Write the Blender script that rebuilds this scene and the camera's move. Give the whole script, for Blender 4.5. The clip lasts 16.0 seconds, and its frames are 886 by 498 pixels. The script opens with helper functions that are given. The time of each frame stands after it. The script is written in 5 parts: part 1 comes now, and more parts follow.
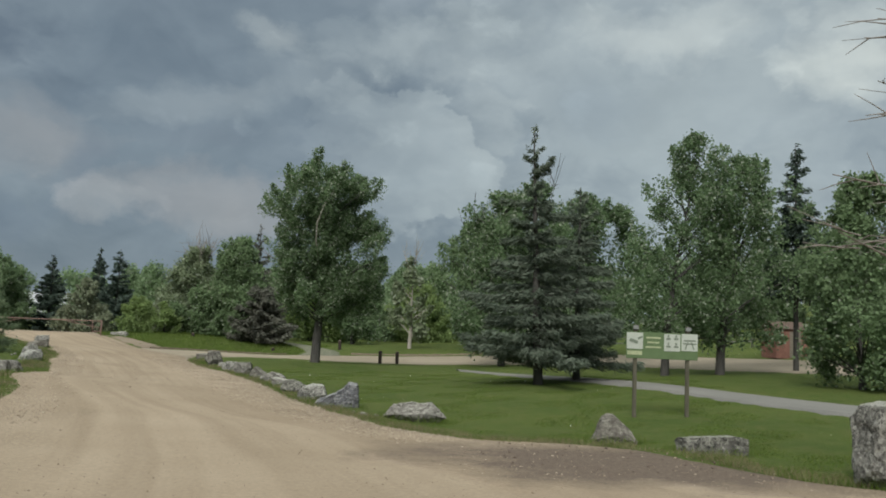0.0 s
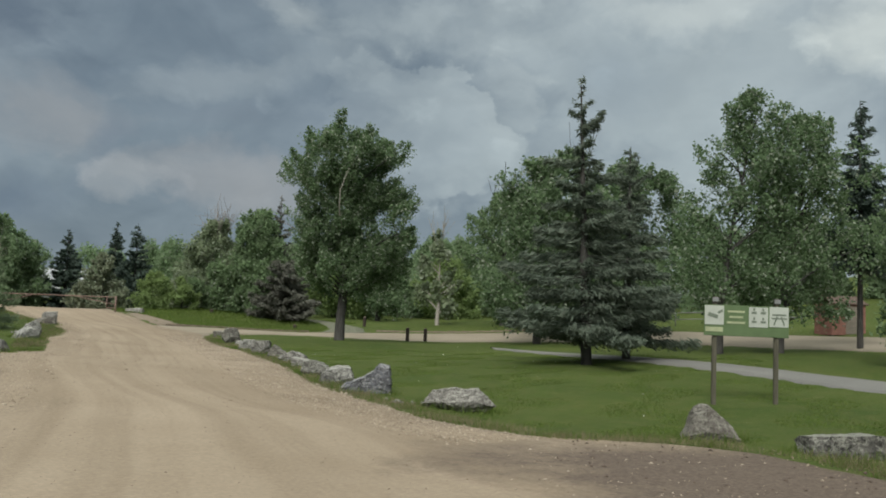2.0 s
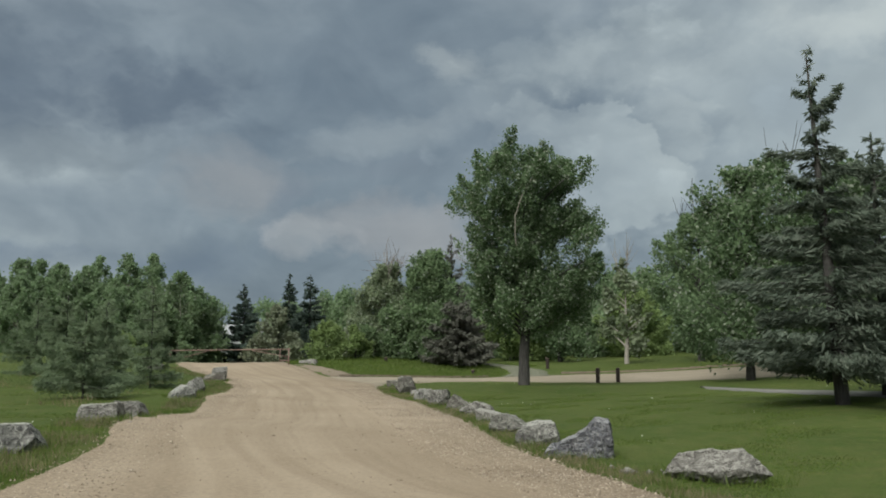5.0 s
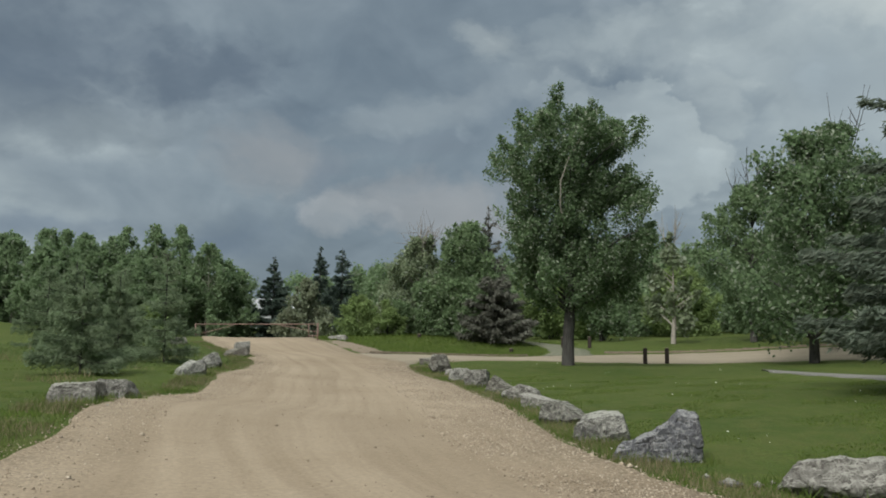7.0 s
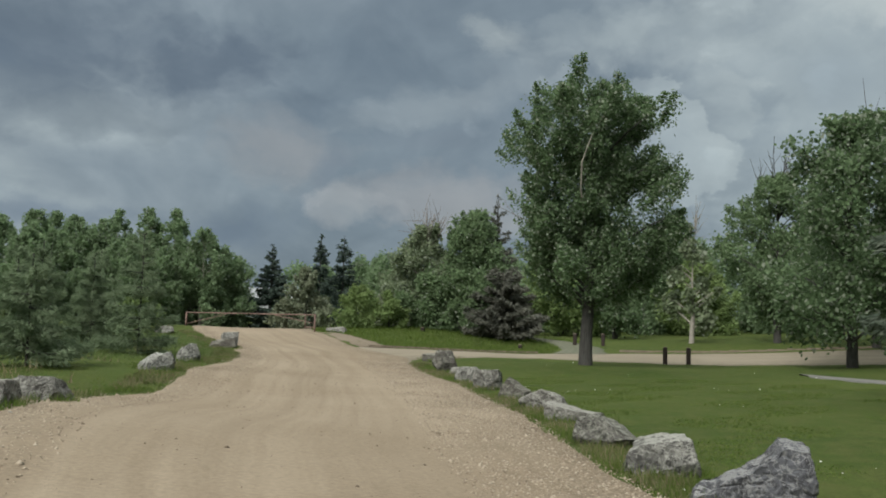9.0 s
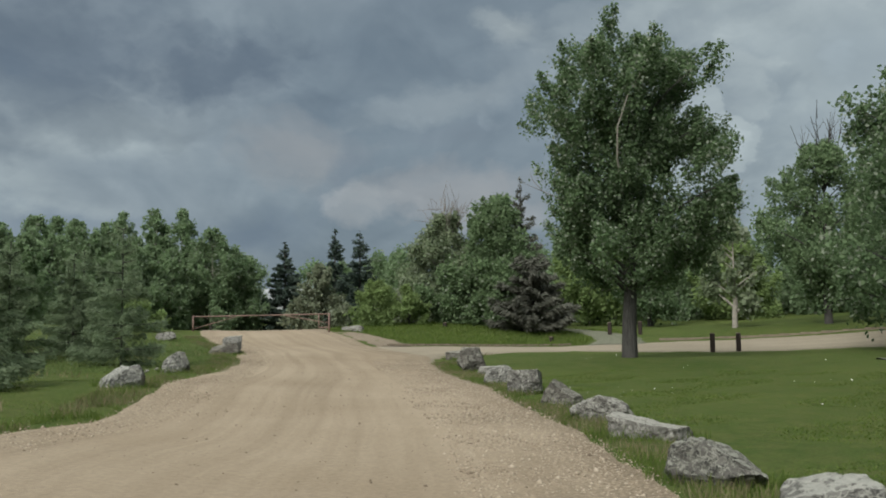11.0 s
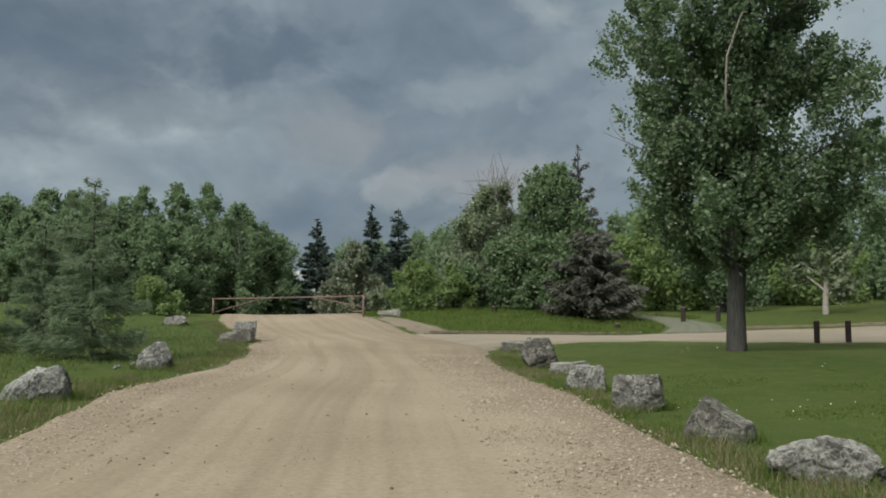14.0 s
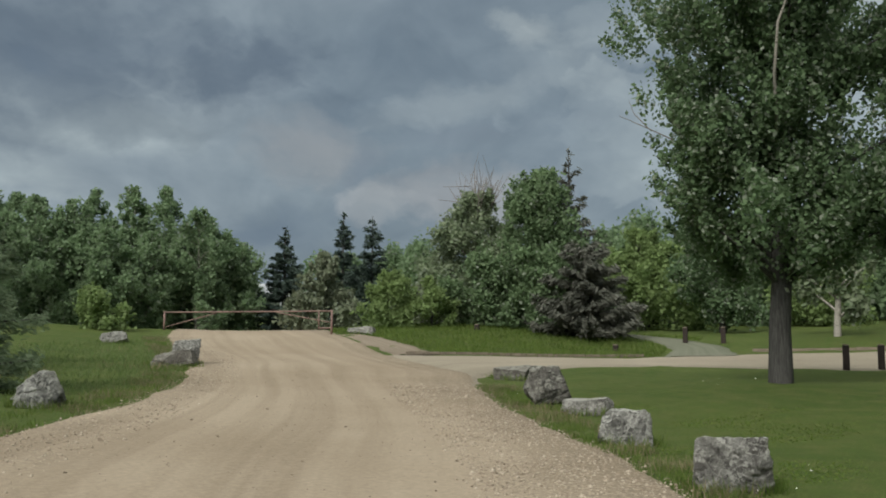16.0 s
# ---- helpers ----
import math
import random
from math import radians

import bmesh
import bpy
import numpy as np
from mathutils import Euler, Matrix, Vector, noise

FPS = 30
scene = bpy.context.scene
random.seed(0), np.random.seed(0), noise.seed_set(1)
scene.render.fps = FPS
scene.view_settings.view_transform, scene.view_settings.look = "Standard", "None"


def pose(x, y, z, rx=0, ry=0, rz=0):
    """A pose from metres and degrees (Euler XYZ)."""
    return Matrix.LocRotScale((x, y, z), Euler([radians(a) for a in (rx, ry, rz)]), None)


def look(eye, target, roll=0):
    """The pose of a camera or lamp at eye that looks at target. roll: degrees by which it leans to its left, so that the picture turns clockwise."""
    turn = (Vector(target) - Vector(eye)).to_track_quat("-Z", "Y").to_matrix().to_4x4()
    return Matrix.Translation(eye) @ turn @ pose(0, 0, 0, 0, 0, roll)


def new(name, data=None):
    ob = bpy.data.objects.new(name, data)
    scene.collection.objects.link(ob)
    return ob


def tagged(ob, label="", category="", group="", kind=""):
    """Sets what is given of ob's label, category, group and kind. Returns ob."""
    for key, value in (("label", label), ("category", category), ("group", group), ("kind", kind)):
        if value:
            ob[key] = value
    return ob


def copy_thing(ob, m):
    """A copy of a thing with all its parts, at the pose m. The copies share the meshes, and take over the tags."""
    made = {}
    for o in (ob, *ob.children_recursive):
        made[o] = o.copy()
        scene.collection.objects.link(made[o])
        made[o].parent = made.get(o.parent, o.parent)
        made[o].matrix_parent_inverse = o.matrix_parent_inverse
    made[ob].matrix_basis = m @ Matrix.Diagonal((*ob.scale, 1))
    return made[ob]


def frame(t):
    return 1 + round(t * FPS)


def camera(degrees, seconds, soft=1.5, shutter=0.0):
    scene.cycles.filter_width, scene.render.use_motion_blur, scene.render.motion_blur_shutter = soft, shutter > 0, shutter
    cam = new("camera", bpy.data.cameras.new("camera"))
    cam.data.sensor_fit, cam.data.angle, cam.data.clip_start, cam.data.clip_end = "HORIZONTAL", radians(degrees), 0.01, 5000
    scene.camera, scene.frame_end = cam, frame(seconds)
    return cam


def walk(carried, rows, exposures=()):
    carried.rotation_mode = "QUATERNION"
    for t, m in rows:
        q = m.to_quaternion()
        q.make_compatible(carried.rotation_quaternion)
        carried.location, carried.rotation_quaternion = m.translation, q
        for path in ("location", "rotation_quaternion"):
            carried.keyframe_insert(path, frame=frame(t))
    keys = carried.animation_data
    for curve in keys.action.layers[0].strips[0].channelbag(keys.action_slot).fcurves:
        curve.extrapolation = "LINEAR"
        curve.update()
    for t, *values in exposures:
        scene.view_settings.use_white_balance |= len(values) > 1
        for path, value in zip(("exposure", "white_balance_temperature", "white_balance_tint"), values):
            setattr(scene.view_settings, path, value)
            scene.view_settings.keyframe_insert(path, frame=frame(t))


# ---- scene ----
cam = camera(53.0, 16.0, soft=1.85)
PATH = [
    (0, (-0.857, 0.908, 1.36), (-1.023, 2.889, 1.582), 2.4),
    (0.5, (-0.999, 1.798, 1.332), (-1.166, 3.783, 1.509), 2.3),
    (1, (-1.184, 2.609, 1.319), (-1.354, 4.594, 1.485), 2.3),
    (1.5, (-1.409, 3.501, 1.31), (-1.588, 5.485, 1.48), 2.4),
    (2, (-1.633, 4.182, 1.318), (-1.847, 6.164, 1.487), 2.3),
    (2.5, (-1.926, 4.844, 1.323), (-2.235, 6.809, 1.523), 2.0),
    (3, (-2.178, 5.703, 1.299), (-2.589, 7.646, 1.537), 1.3),
    (3.5, (-2.383, 6.462, 1.305), (-2.845, 8.391, 1.558), 0.2),
    (4, (-2.583, 7.186, 1.297), (-3.091, 9.103, 1.559), -0.1),
    (6.5, (-3.756, 10.823, 1.264), (-4.407, 12.701, 1.488), 0.1),
    (7, (-4.021, 11.498, 1.258), (-4.682, 13.374, 1.465), 0.5),
    (7.5, (-4.309, 12.237, 1.267), (-4.983, 14.109, 1.464), 1.0),
    (8, (-4.598, 12.944, 1.273), (-5.269, 14.818, 1.467), 1.7),
    (10.5, (-6.064, 17.048, 1.282), (-6.748, 18.918, 1.472), 0.8),
    (11, (-6.418, 17.899, 1.296), (-7.132, 19.758, 1.478), -0.7),
    (11.5, (-6.822, 18.778, 1.306), (-7.564, 20.627, 1.487), -0.6),
    (12, (-7.202, 19.603, 1.305), (-7.969, 21.441, 1.484), -0.5),
    (12.5, (-7.607, 20.514, 1.305), (-8.397, 22.343, 1.474), -0.6),
    (13, (-8.024, 21.345, 1.294), (-8.827, 23.171, 1.447), -0.5),
    (13.5, (-8.479, 22.253, 1.295), (-9.283, 24.079, 1.442), -0.5),
    (14, (-8.919, 23.053, 1.308), (-9.716, 24.881, 1.457), -0.4),
    (14.5, (-9.411, 24.131, 1.334), (-10.196, 25.964, 1.476), -0.4),
    (15, (-9.848, 24.987, 1.37), (-10.62, 26.826, 1.519), -0.5),
    (15.5, (-10.314, 25.941, 1.399), (-11.072, 27.784, 1.573), -0.4),
    (16, (-10.768, 26.821, 1.413), (-11.51, 28.669, 1.597), 0.2),
]
walk(cam, [(t, look(eye, target, roll)) for t, eye, target, roll in PATH])

# ---------- world, sun, exposure ----------
def links(nt, pairs):
    for a, b in pairs:
        nt.links.new(a, b)


def math_node(nt, op, a, b=None, c=None, clamp=False):
    n = nt.nodes.new("ShaderNodeMath")
    n.operation, n.use_clamp = op, clamp
    for i, v in enumerate((a, b, c)):
        if v is None:
            continue
        if isinstance(v, (int, float)):
            n.inputs[i].default_value = v
        else:
            nt.links.new(v, n.inputs[i])
    return n.outputs[0]


def mix_color(nt, fac, a, b, mode="MIX"):
    n = nt.nodes.new("ShaderNodeMix")
    n.data_type, n.blend_type = "RGBA", mode
    for sock, v in ((n.inputs[0], fac), (n.inputs[6], a), (n.inputs[7], b)):
        if isinstance(v, (int, float)):
            sock.default_value = v
        elif isinstance(v, tuple):
            sock.default_value = (*v, 1) if len(v) == 3 else v
        else:
            nt.links.new(v, sock)
    return n.outputs[2]


def ramp(nt, fac, stops):
    n = nt.nodes.new("ShaderNodeValToRGB")
    el = n.color_ramp.elements
    while len(el) < len(stops):
        el.new(0.5)
    for e, (p, c) in zip(el, stops):
        e.position = p
        e.color = (c, c, c, 1) if isinstance(c, (int, float)) else (*c, 1)
    nt.links.new(fac, n.inputs[0])
    return n.outputs[0]


def noise_tex(nt, vec, scale, detail=4.0, rough=0.55, distort=0.0):
    n = nt.nodes.new("ShaderNodeTexNoise")
    n.inputs["Scale"].default_value, n.inputs["Detail"].default_value = scale, detail
    n.inputs["Roughness"].default_value, n.inputs["Distortion"].default_value = rough, distort
    if vec is not None:
        nt.links.new(vec, n.inputs["Vector"])
    return n.outputs["Fac"]


def map_node(nt, vec, loc=(0, 0, 0), scale=(1, 1, 1), rot=(0, 0, 0)):
    n = nt.nodes.new("ShaderNodeMapping")
    n.inputs["Location"].default_value, n.inputs["Scale"].default_value, n.inputs["Rotation"].default_value = loc, scale, rot
    nt.links.new(vec, n.inputs["Vector"])
    return n.outputs[0]


scene.view_settings.exposure = 0.3
SUN_EL, SUN_AZ = 38.0, 190.0  # degrees; azimuth clockwise from +y
world = bpy.data.worlds.new("overcast_sky")
scene.world = world
world.use_nodes = True
wt = world.node_tree
wt.nodes.clear()
out = wt.nodes.new("ShaderNodeOutputWorld")
bg = wt.nodes.new("ShaderNodeBackground")
sky = wt.nodes.new("ShaderNodeTexSky")
sky.sky_type, sky.sun_disc = "NISHITA", False
sky.sun_elevation, sky.sun_rotation = radians(SUN_EL), radians(SUN_AZ)
sky.dust_density = 3.0
tc = wt.nodes.new("ShaderNodeTexCoord")
direction = tc.outputs["Generated"]
sep = wt.nodes.new("ShaderNodeSeparateXYZ")
wt.links.new(direction, sep.inputs[0])
# cloud sheets: directions flattened towards the horizon as on a low ceiling
zc = math_node(wt, "ADD", math_node(wt, "MAXIMUM", sep.outputs[2], 0.0), 0.6)
comb = wt.nodes.new("ShaderNodeCombineXYZ")
links(wt, [(math_node(wt, "DIVIDE", sep.outputs[0], zc), comb.inputs[0]), (math_node(wt, "DIVIDE", sep.outputs[1], zc), comb.inputs[1])])
sheet = comb.outputs[0]
big = noise_tex(wt, map_node(wt, sheet, (3.1, 1.7, 0), (1.6, 1.6, 1)), 1.0, 3, 0.5, 0.5)
mid = noise_tex(wt, map_node(wt, direction, (8.3, 2.2, 0), (1, 1, 1.9)), 4.2, 5, 0.52, 0.5)
fine = noise_tex(wt, map_node(wt, direction, (1.3, 5.2, 0), (1, 1, 1.5)), 12.0, 5, 0.5, 0.8)
dens = math_node(wt, "ADD", math_node(wt, "MULTIPLY", big, 0.45), math_node(wt, "ADD", math_node(wt, "MULTIPLY", mid, 0.4), math_node(wt, "MULTIPLY", fine, 0.15)))


warp = wt.nodes.new("ShaderNodeTexNoise")
warp.inputs["Scale"].default_value, warp.inputs["Detail"].default_value, warp.inputs["Roughness"].default_value = 9.0, 6.0, 0.6
wt.links.new(map_node(wt, direction, (4.4, 0.6, 2.0), (1, 1, 1.3)), warp.inputs["Vector"])
wsub = wt.nodes.new("ShaderNodeVectorMath")
wsub.operation = "SUBTRACT"
wsub.inputs[1].default_value = (0.5, 0.5, 0.5)
wt.links.new(warp.outputs["Color"], wsub.inputs[0])
wscale = wt.nodes.new("ShaderNodeVectorMath")
wscale.operation = "MULTIPLY_ADD"
wscale.inputs[1].default_value = (0.11, 0.11, 0.075)
links(wt, [(wsub.outputs[0], wscale.inputs[0]), (direction, wscale.inputs[2])])
bent = wscale.outputs[0]
# rounded puffs on the undersides of the cloud
puffs = wt.nodes.new("ShaderNodeTexVoronoi")
puffs.feature = "SMOOTH_F1"
puffs.inputs["Scale"].default_value, puffs.inputs["Detail"].default_value, puffs.inputs["Roughness"].default_value = 8.5, 3.0, 0.55
puffs.inputs["Smoothness"].default_value = 0.6
wt.links.new(map_node(wt, bent, (2.7, 0.4, 1.1), (1, 1, 1.7)), puffs.inputs["Vector"])
puff = puffs.outputs["Distance"]


def cloud_mass(bearing, elevation, wide, tall, rim=0.4, side=0, tilt=0.0):
    """A billow round a direction: 1 in its heart, 0 outside, its rim broken by puffs; side fades it out to the left (1) or right (-1)."""
    b, e = radians(bearing), radians(elevation)
    v = wt.nodes.new("ShaderNodeVectorMath")
    v.operation = "SUBTRACT"
    v.inputs[1].default_value = (math.sin(b) * math.cos(e), math.cos(b) * math.cos(e), math.sin(e))
    wt.links.new(bent, v.inputs[0])
    m = wt.nodes.new("ShaderNodeMapping")
    m.vector_type = "TEXTURE"
    m.inputs["Rotation"].default_value = (0, radians(tilt), -b)
    m.inputs["Scale"].default_value = (wide, 4.0, tall)
    wt.links.new(v.outputs[0], m.inputs[0])
    l = wt.nodes.new("ShaderNodeVectorMath")
    l.operation = "LENGTH"
    wt.links.new(m.outputs[0], l.inputs[0])
    d = math_node(wt, "ADD", l.outputs["Value"], math_node(wt, "MULTIPLY", math_node(wt, "SUBTRACT", puff, 0.45), 0.55))
    f = ramp(wt, math_node(wt, "SUBTRACT", 1.0, d), [(0.0, 0.0), (rim, 0.75), (min(0.95, rim * 2 + 0.15), 1.0)])
    if side:
        sp = wt.nodes.new("ShaderNodeSeparateXYZ")
        wt.links.new(m.outputs[0], sp.inputs[0])
        f = math_node(wt, "MULTIPLY", f, ramp(wt, math_node(wt, "MULTIPLY_ADD", sp.outputs[0], 0.5 * side, 0.5), [(0.1, 0.0), (0.75, 1.0)]))
    return f


cloud = ramp(wt, dens, [(0.36, (0.14, 0.178, 0.222)), (0.45, (0.185, 0.226, 0.27)), (0.53, (0.245, 0.287, 0.33)), (0.62, (0.34, 0.385, 0.415))])
for bearing, elevation, wide, tall, share, tint, rim, side, tilt in (
    (10, 15, 0.5, 0.4, 0.9, (0.4, 0.447, 0.47), 0.5, 0, 0),
    (-48, 16, 0.44, 0.18, 0.92, (0.1, 0.13, 0.174), 0.5, 0, 0),
    (-35.5, 16.5, 0.2, 0.075, 0.9, (0.098, 0.128, 0.172), 0.5, 0, -12),
    (-24, 20, 0.2, 0.05, 0.3, (0.14, 0.175, 0.22), 0.5, 0, 0),
    (-40, 12.3, 0.2, 0.045, 0.75, (0.222, 0.258, 0.29), 0.45, 0, -6),
    (-45, 6.5, 0.2, 0.045, 0.75, (0.135, 0.178, 0.245), 0.5, 0, 0),
    (-34, 6.5, 0.17, 0.045, 0.8, (0.125, 0.165, 0.228), 0.5, 0, 0),
    (-30.5, 11.2, 0.13, 0.055, 0.8, (0.285, 0.292, 0.31), 0.5, 0, 8),
    (-19.0, 8.6, 0.17, 0.062, 0.85, (0.31, 0.313, 0.33), 0.4, 0, 4),
    (-27.2, 10.2, 0.04, 0.05, 0.7, (0.165, 0.2, 0.25), 0.5, 0, 20),
    (-26.2, 7.9, 0.045, 0.034, 0.55, (0.35, 0.355, 0.37), 0.4, 0, 0),
    (-20.5, 14.8, 0.18, 0.035, 0.6, (0.3, 0.337, 0.368), 0.5, 0, -10),
    (-20.8, 12.4, 0.1, 0.026, 0.7, (0.18, 0.215, 0.26), 0.5, 0, -6),
    (-13.6, 13.4, 0.055, 0.03, 0.6, (0.2, 0.24, 0.285), 0.5, 0, -10),
    (-9, 19, 0.19, 0.065, 0.8, (0.385, 0.43, 0.455), 0.5, 0, 0),
    (-14, 16.8, 0.13, 0.055, 0.5, (0.32, 0.362, 0.393), 0.5, 0, 0),
    (-16.0, 19.4, 0.06, 0.03, 0.55, (0.36, 0.395, 0.415), 0.45, 0, 0),
    (5.0, 15.6, 0.11, 0.07, 0.85, (0.275, 0.32, 0.36), 0.5, 0, 0),
    (-8.2, 12.2, 0.165, 0.13, 0.75, (0.375, 0.42, 0.447), 0.06, 1, 0),
    (-2.4, 14.4, 0.065, 0.06, 0.3, (0.5, 0.54, 0.545), 0.16, 1, 0),
    (9.5, 20.0, 0.14, 0.05, 0.75, (0.53, 0.565, 0.565), 0.5, 0, 0),
    (14.5, 17.6, 0.07, 0.03, 0.6, (0.36, 0.405, 0.43), 0.5, 0, 0),
    (21.5, 17.5, 0.13, 0.09, 0.9, (0.62, 0.65, 0.63), 0.5, 0, 0),
):
    cloud = mix_color(wt, math_node(wt, "MULTIPLY", cloud_mass(bearing, elevation, wide, tall, rim, side, tilt), share), cloud, tint)
cloud = mix_color(wt, 0.55, cloud, ramp(wt, puff, [(0.1, 1.12), (0.7, 0.86)]), "MULTIPLY")
cloud = mix_color(wt, 0.35, cloud, ramp(wt, fine, [(0.3, 0.88), (0.7, 1.12)]), "MULTIPLY")
# thinner, brighter cover overhead, where the sun stands behind it
overhead = ramp(wt, sep.outputs[2], [(0.42, 0.0), (0.95, 1.0)])
cloud = mix_color(wt, overhead, cloud, (1.2, 1.2, 1.15))
nishita = wt.nodes.new("ShaderNodeVectorMath")
nishita.operation = "SCALE"
nishita.inputs["Scale"].default_value = 0.07
wt.links.new(sky.outputs[0], nishita.inputs[0])
links(wt, [(mix_color(wt, 1.0, mix_color(wt, 0.9, nishita.outputs[0], cloud), (0.975, 1.006, 0.982), "MULTIPLY"), bg.inputs[0]), (bg.outputs[0], out.inputs[0])])
bg.inputs[1].default_value = 1.0

sun = new("sun", bpy.data.lights.new("sun", "SUN"))
sun.data.energy, sun.data.angle, sun.data.color = 2.9, radians(22), (1.0, 0.975, 0.93)
_a, _e = radians(SUN_AZ), radians(SUN_EL)
sun.matrix_world = look((math.sin(_a) * math.cos(_e) * 80, math.cos(_a) * math.cos(_e) * 80, math.sin(_e) * 80), (0, 0, 0))


# ---------- materials ----------
def material(name, rough=0.9, metal=0.0, spec=0.3):
    m = bpy.data.materials.new(name)
    m.use_nodes = True
    b = m.node_tree.nodes["Principled BSDF"]
    b.inputs["Roughness"].default_value, b.inputs["Metallic"].default_value = rough, metal
    b.inputs["Specular IOR Level"].default_value = spec
    return m, m.node_tree, b


def coords(nt, kind="Object"):
    return nt.nodes.new("ShaderNodeTexCoord").outputs[kind]


def position(nt):
    return nt.nodes.new("ShaderNodeNewGeometry").outputs["Position"]


def bump(nt, b, height, strength=0.4, dist=0.02):
    n = nt.nodes.new("ShaderNodeBump")
    n.inputs["Strength"].default_value, n.inputs["Distance"].default_value = strength, dist
    links(nt, [(height, n.inputs["Height"]), (n.outputs[0], b.inputs["Normal"])])


def grass_material(name, a, b_, dry):
    m, nt, b = material(name, 0.95, 0, 0.15)
    p = position(nt)
    large = noise_tex(nt, p, 0.16, 4, 0.6)
    small = noise_tex(nt, p, 2.3, 5, 0.65)
    blade = noise_tex(nt, map_node(nt, p, scale=(1, 1, 0.3)), 24, 4, 0.7)
    c = mix_color(nt, ramp(nt, large, [(0.35, 0.0), (0.65, 1.0)]), a, b_)
    c = mix_color(nt, math_node(nt, "MULTIPLY", ramp(nt, small, [(0.42, 0.0), (0.72, 1.0)]), 0.65), c, dry)
    c = mix_color(nt, 0.75, c, ramp(nt, blade, [(0.25, 0.35), (0.7, 1.25)]), "MULTIPLY")
    nt.links.new(c, b.inputs["Base Color"])
    bump(nt, b, math_node(nt, "ADD", blade, math_node(nt, "MULTIPLY", small, 1.5)), 0.8, 0.06)
    return m


LAWN = grass_material("mown_lawn", (0.056, 0.09, 0.018), (0.08, 0.112, 0.025), (0.12, 0.126, 0.043))


def gravel_material(name, base, light, dark, patch=False):
    m, nt, b = material(name, 0.95, 0, 0.2)
    p = position(nt)
    uv = nt.nodes.new("ShaderNodeUVMap").outputs[0]
    large = noise_tex(nt, p, 0.22, 4, 0.6)
    c = mix_color(nt, ramp(nt, large, [(0.35, 0.0), (0.65, 1.0)]), base, light)
    # wheel tracks run along the road
    tracks = noise_tex(nt, map_node(nt, uv, scale=(15, 0.045, 1)), 1.0, 4, 0.6, 0.3)
    c = mix_color(nt, math_node(nt, "MULTIPLY", ramp(nt, tracks, [(0.42, 0.0), (0.66, 1.0)]), 0.55), c, dark)
    c = mix_color(nt, math_node(nt, "MULTIPLY", ramp(nt, tracks, [(0.3, 1.0), (0.45, 0.0)]), 0.35), c, light)
    grit = noise_tex(nt, p, 17, 5, 0.75)
    # loose stones lie on the shoulders, the middle is packed smooth
    su = nt.nodes.new("ShaderNodeSeparateXYZ")
    nt.links.new(uv, su.inputs[0])
    wob = math_node(nt, "MULTIPLY", math_node(nt, "SUBTRACT", noise_tex(nt, p, 0.5, 4, 0.6), 0.5), 0.35)
    shoulder = ramp(nt, math_node(nt, "ADD", math_node(nt, "ABSOLUTE", math_node(nt, "SUBTRACT", su.outputs[0], 0.45)), wob), [(0.3, 0.0), (0.48, 1.0)])
    vor = nt.nodes.new("ShaderNodeTexVoronoi")
    vor.inputs["Scale"].default_value = 22
    nt.links.new(p, vor.inputs["Vector"])
    peb = ramp(nt, vor.outputs["Distance"], [(0.08, 1.3), (0.62, 0.6)])
    c = mix_color(nt, math_node(nt, "ADD", 0.1, math_node(nt, "MULTIPLY", shoulder, 0.6)), c, peb, "MULTIPLY")
    c = mix_color(nt, math_node(nt, "ADD", 0.4, math_node(nt, "MULTIPLY", shoulder, 0.4)), c, ramp(nt, grit, [(0.3, 0.55), (0.68, 1.28)]), "MULTIPLY")
    speck = noise_tex(nt, p, 5.0, 6, 0.8)
    c = mix_color(nt, ramp(nt, speck, [(0.62, 0.0), (0.68, 0.5)]), c, dark)
    if patch:
        # bare brown earth where the shoulder widens by the boulders
        v = map_node(nt, p, (-1.0, -15.0, 0), (1, 1, 0))
        v = map_node(nt, v, (0, 0, 0), (0.22, 0.34, 0), (0, 0, 0.25))
        ln = nt.nodes.new("ShaderNodeVectorMath")
        ln.operation = "LENGTH"
        nt.links.new(v, ln.inputs[0])
        d = math_node(nt, "ADD", ln.outputs["Value"], math_node(nt, "MULTIPLY", math_node(nt, "SUBTRACT", noise_tex(nt, p, 0.9, 5, 0.65), 0.5), 1.2))
        soil = mix_color(nt, ramp(nt, grit, [(0.35, 0.0), (0.7, 1.0)]), (0.078, 0.06, 0.047), (0.165, 0.13, 0.1))
        c = mix_color(nt, ramp(nt, d, [(0.5, 1.0), (1.15, 0.0)]), c, soil)
    nt.links.new(c, b.inputs["Base Color"])
    bump(nt, b, math_node(nt, "ADD", grit, math_node(nt, "MULTIPLY", math_node(nt, "MULTIPLY", vor.outputs["Distance"], shoulder), 0.8)), 0.6, 0.025)
    return m


ROAD = gravel_material("sandy_gravel", (0.266, 0.213, 0.15), (0.322, 0.264, 0.192), (0.207, 0.162, 0.111), True)
SIDE = gravel_material("side_gravel", (0.25, 0.218, 0.163), (0.3, 0.262, 0.2), (0.203, 0.172, 0.127))
TRACK = gravel_material("grassy_track", (0.135, 0.142, 0.1), (0.165, 0.168, 0.125), (0.1, 0.108, 0.07))
PATHM = gravel_material("grey_path", (0.168, 0.168, 0.155), (0.21, 0.207, 0.19), (0.135, 0.135, 0.125))


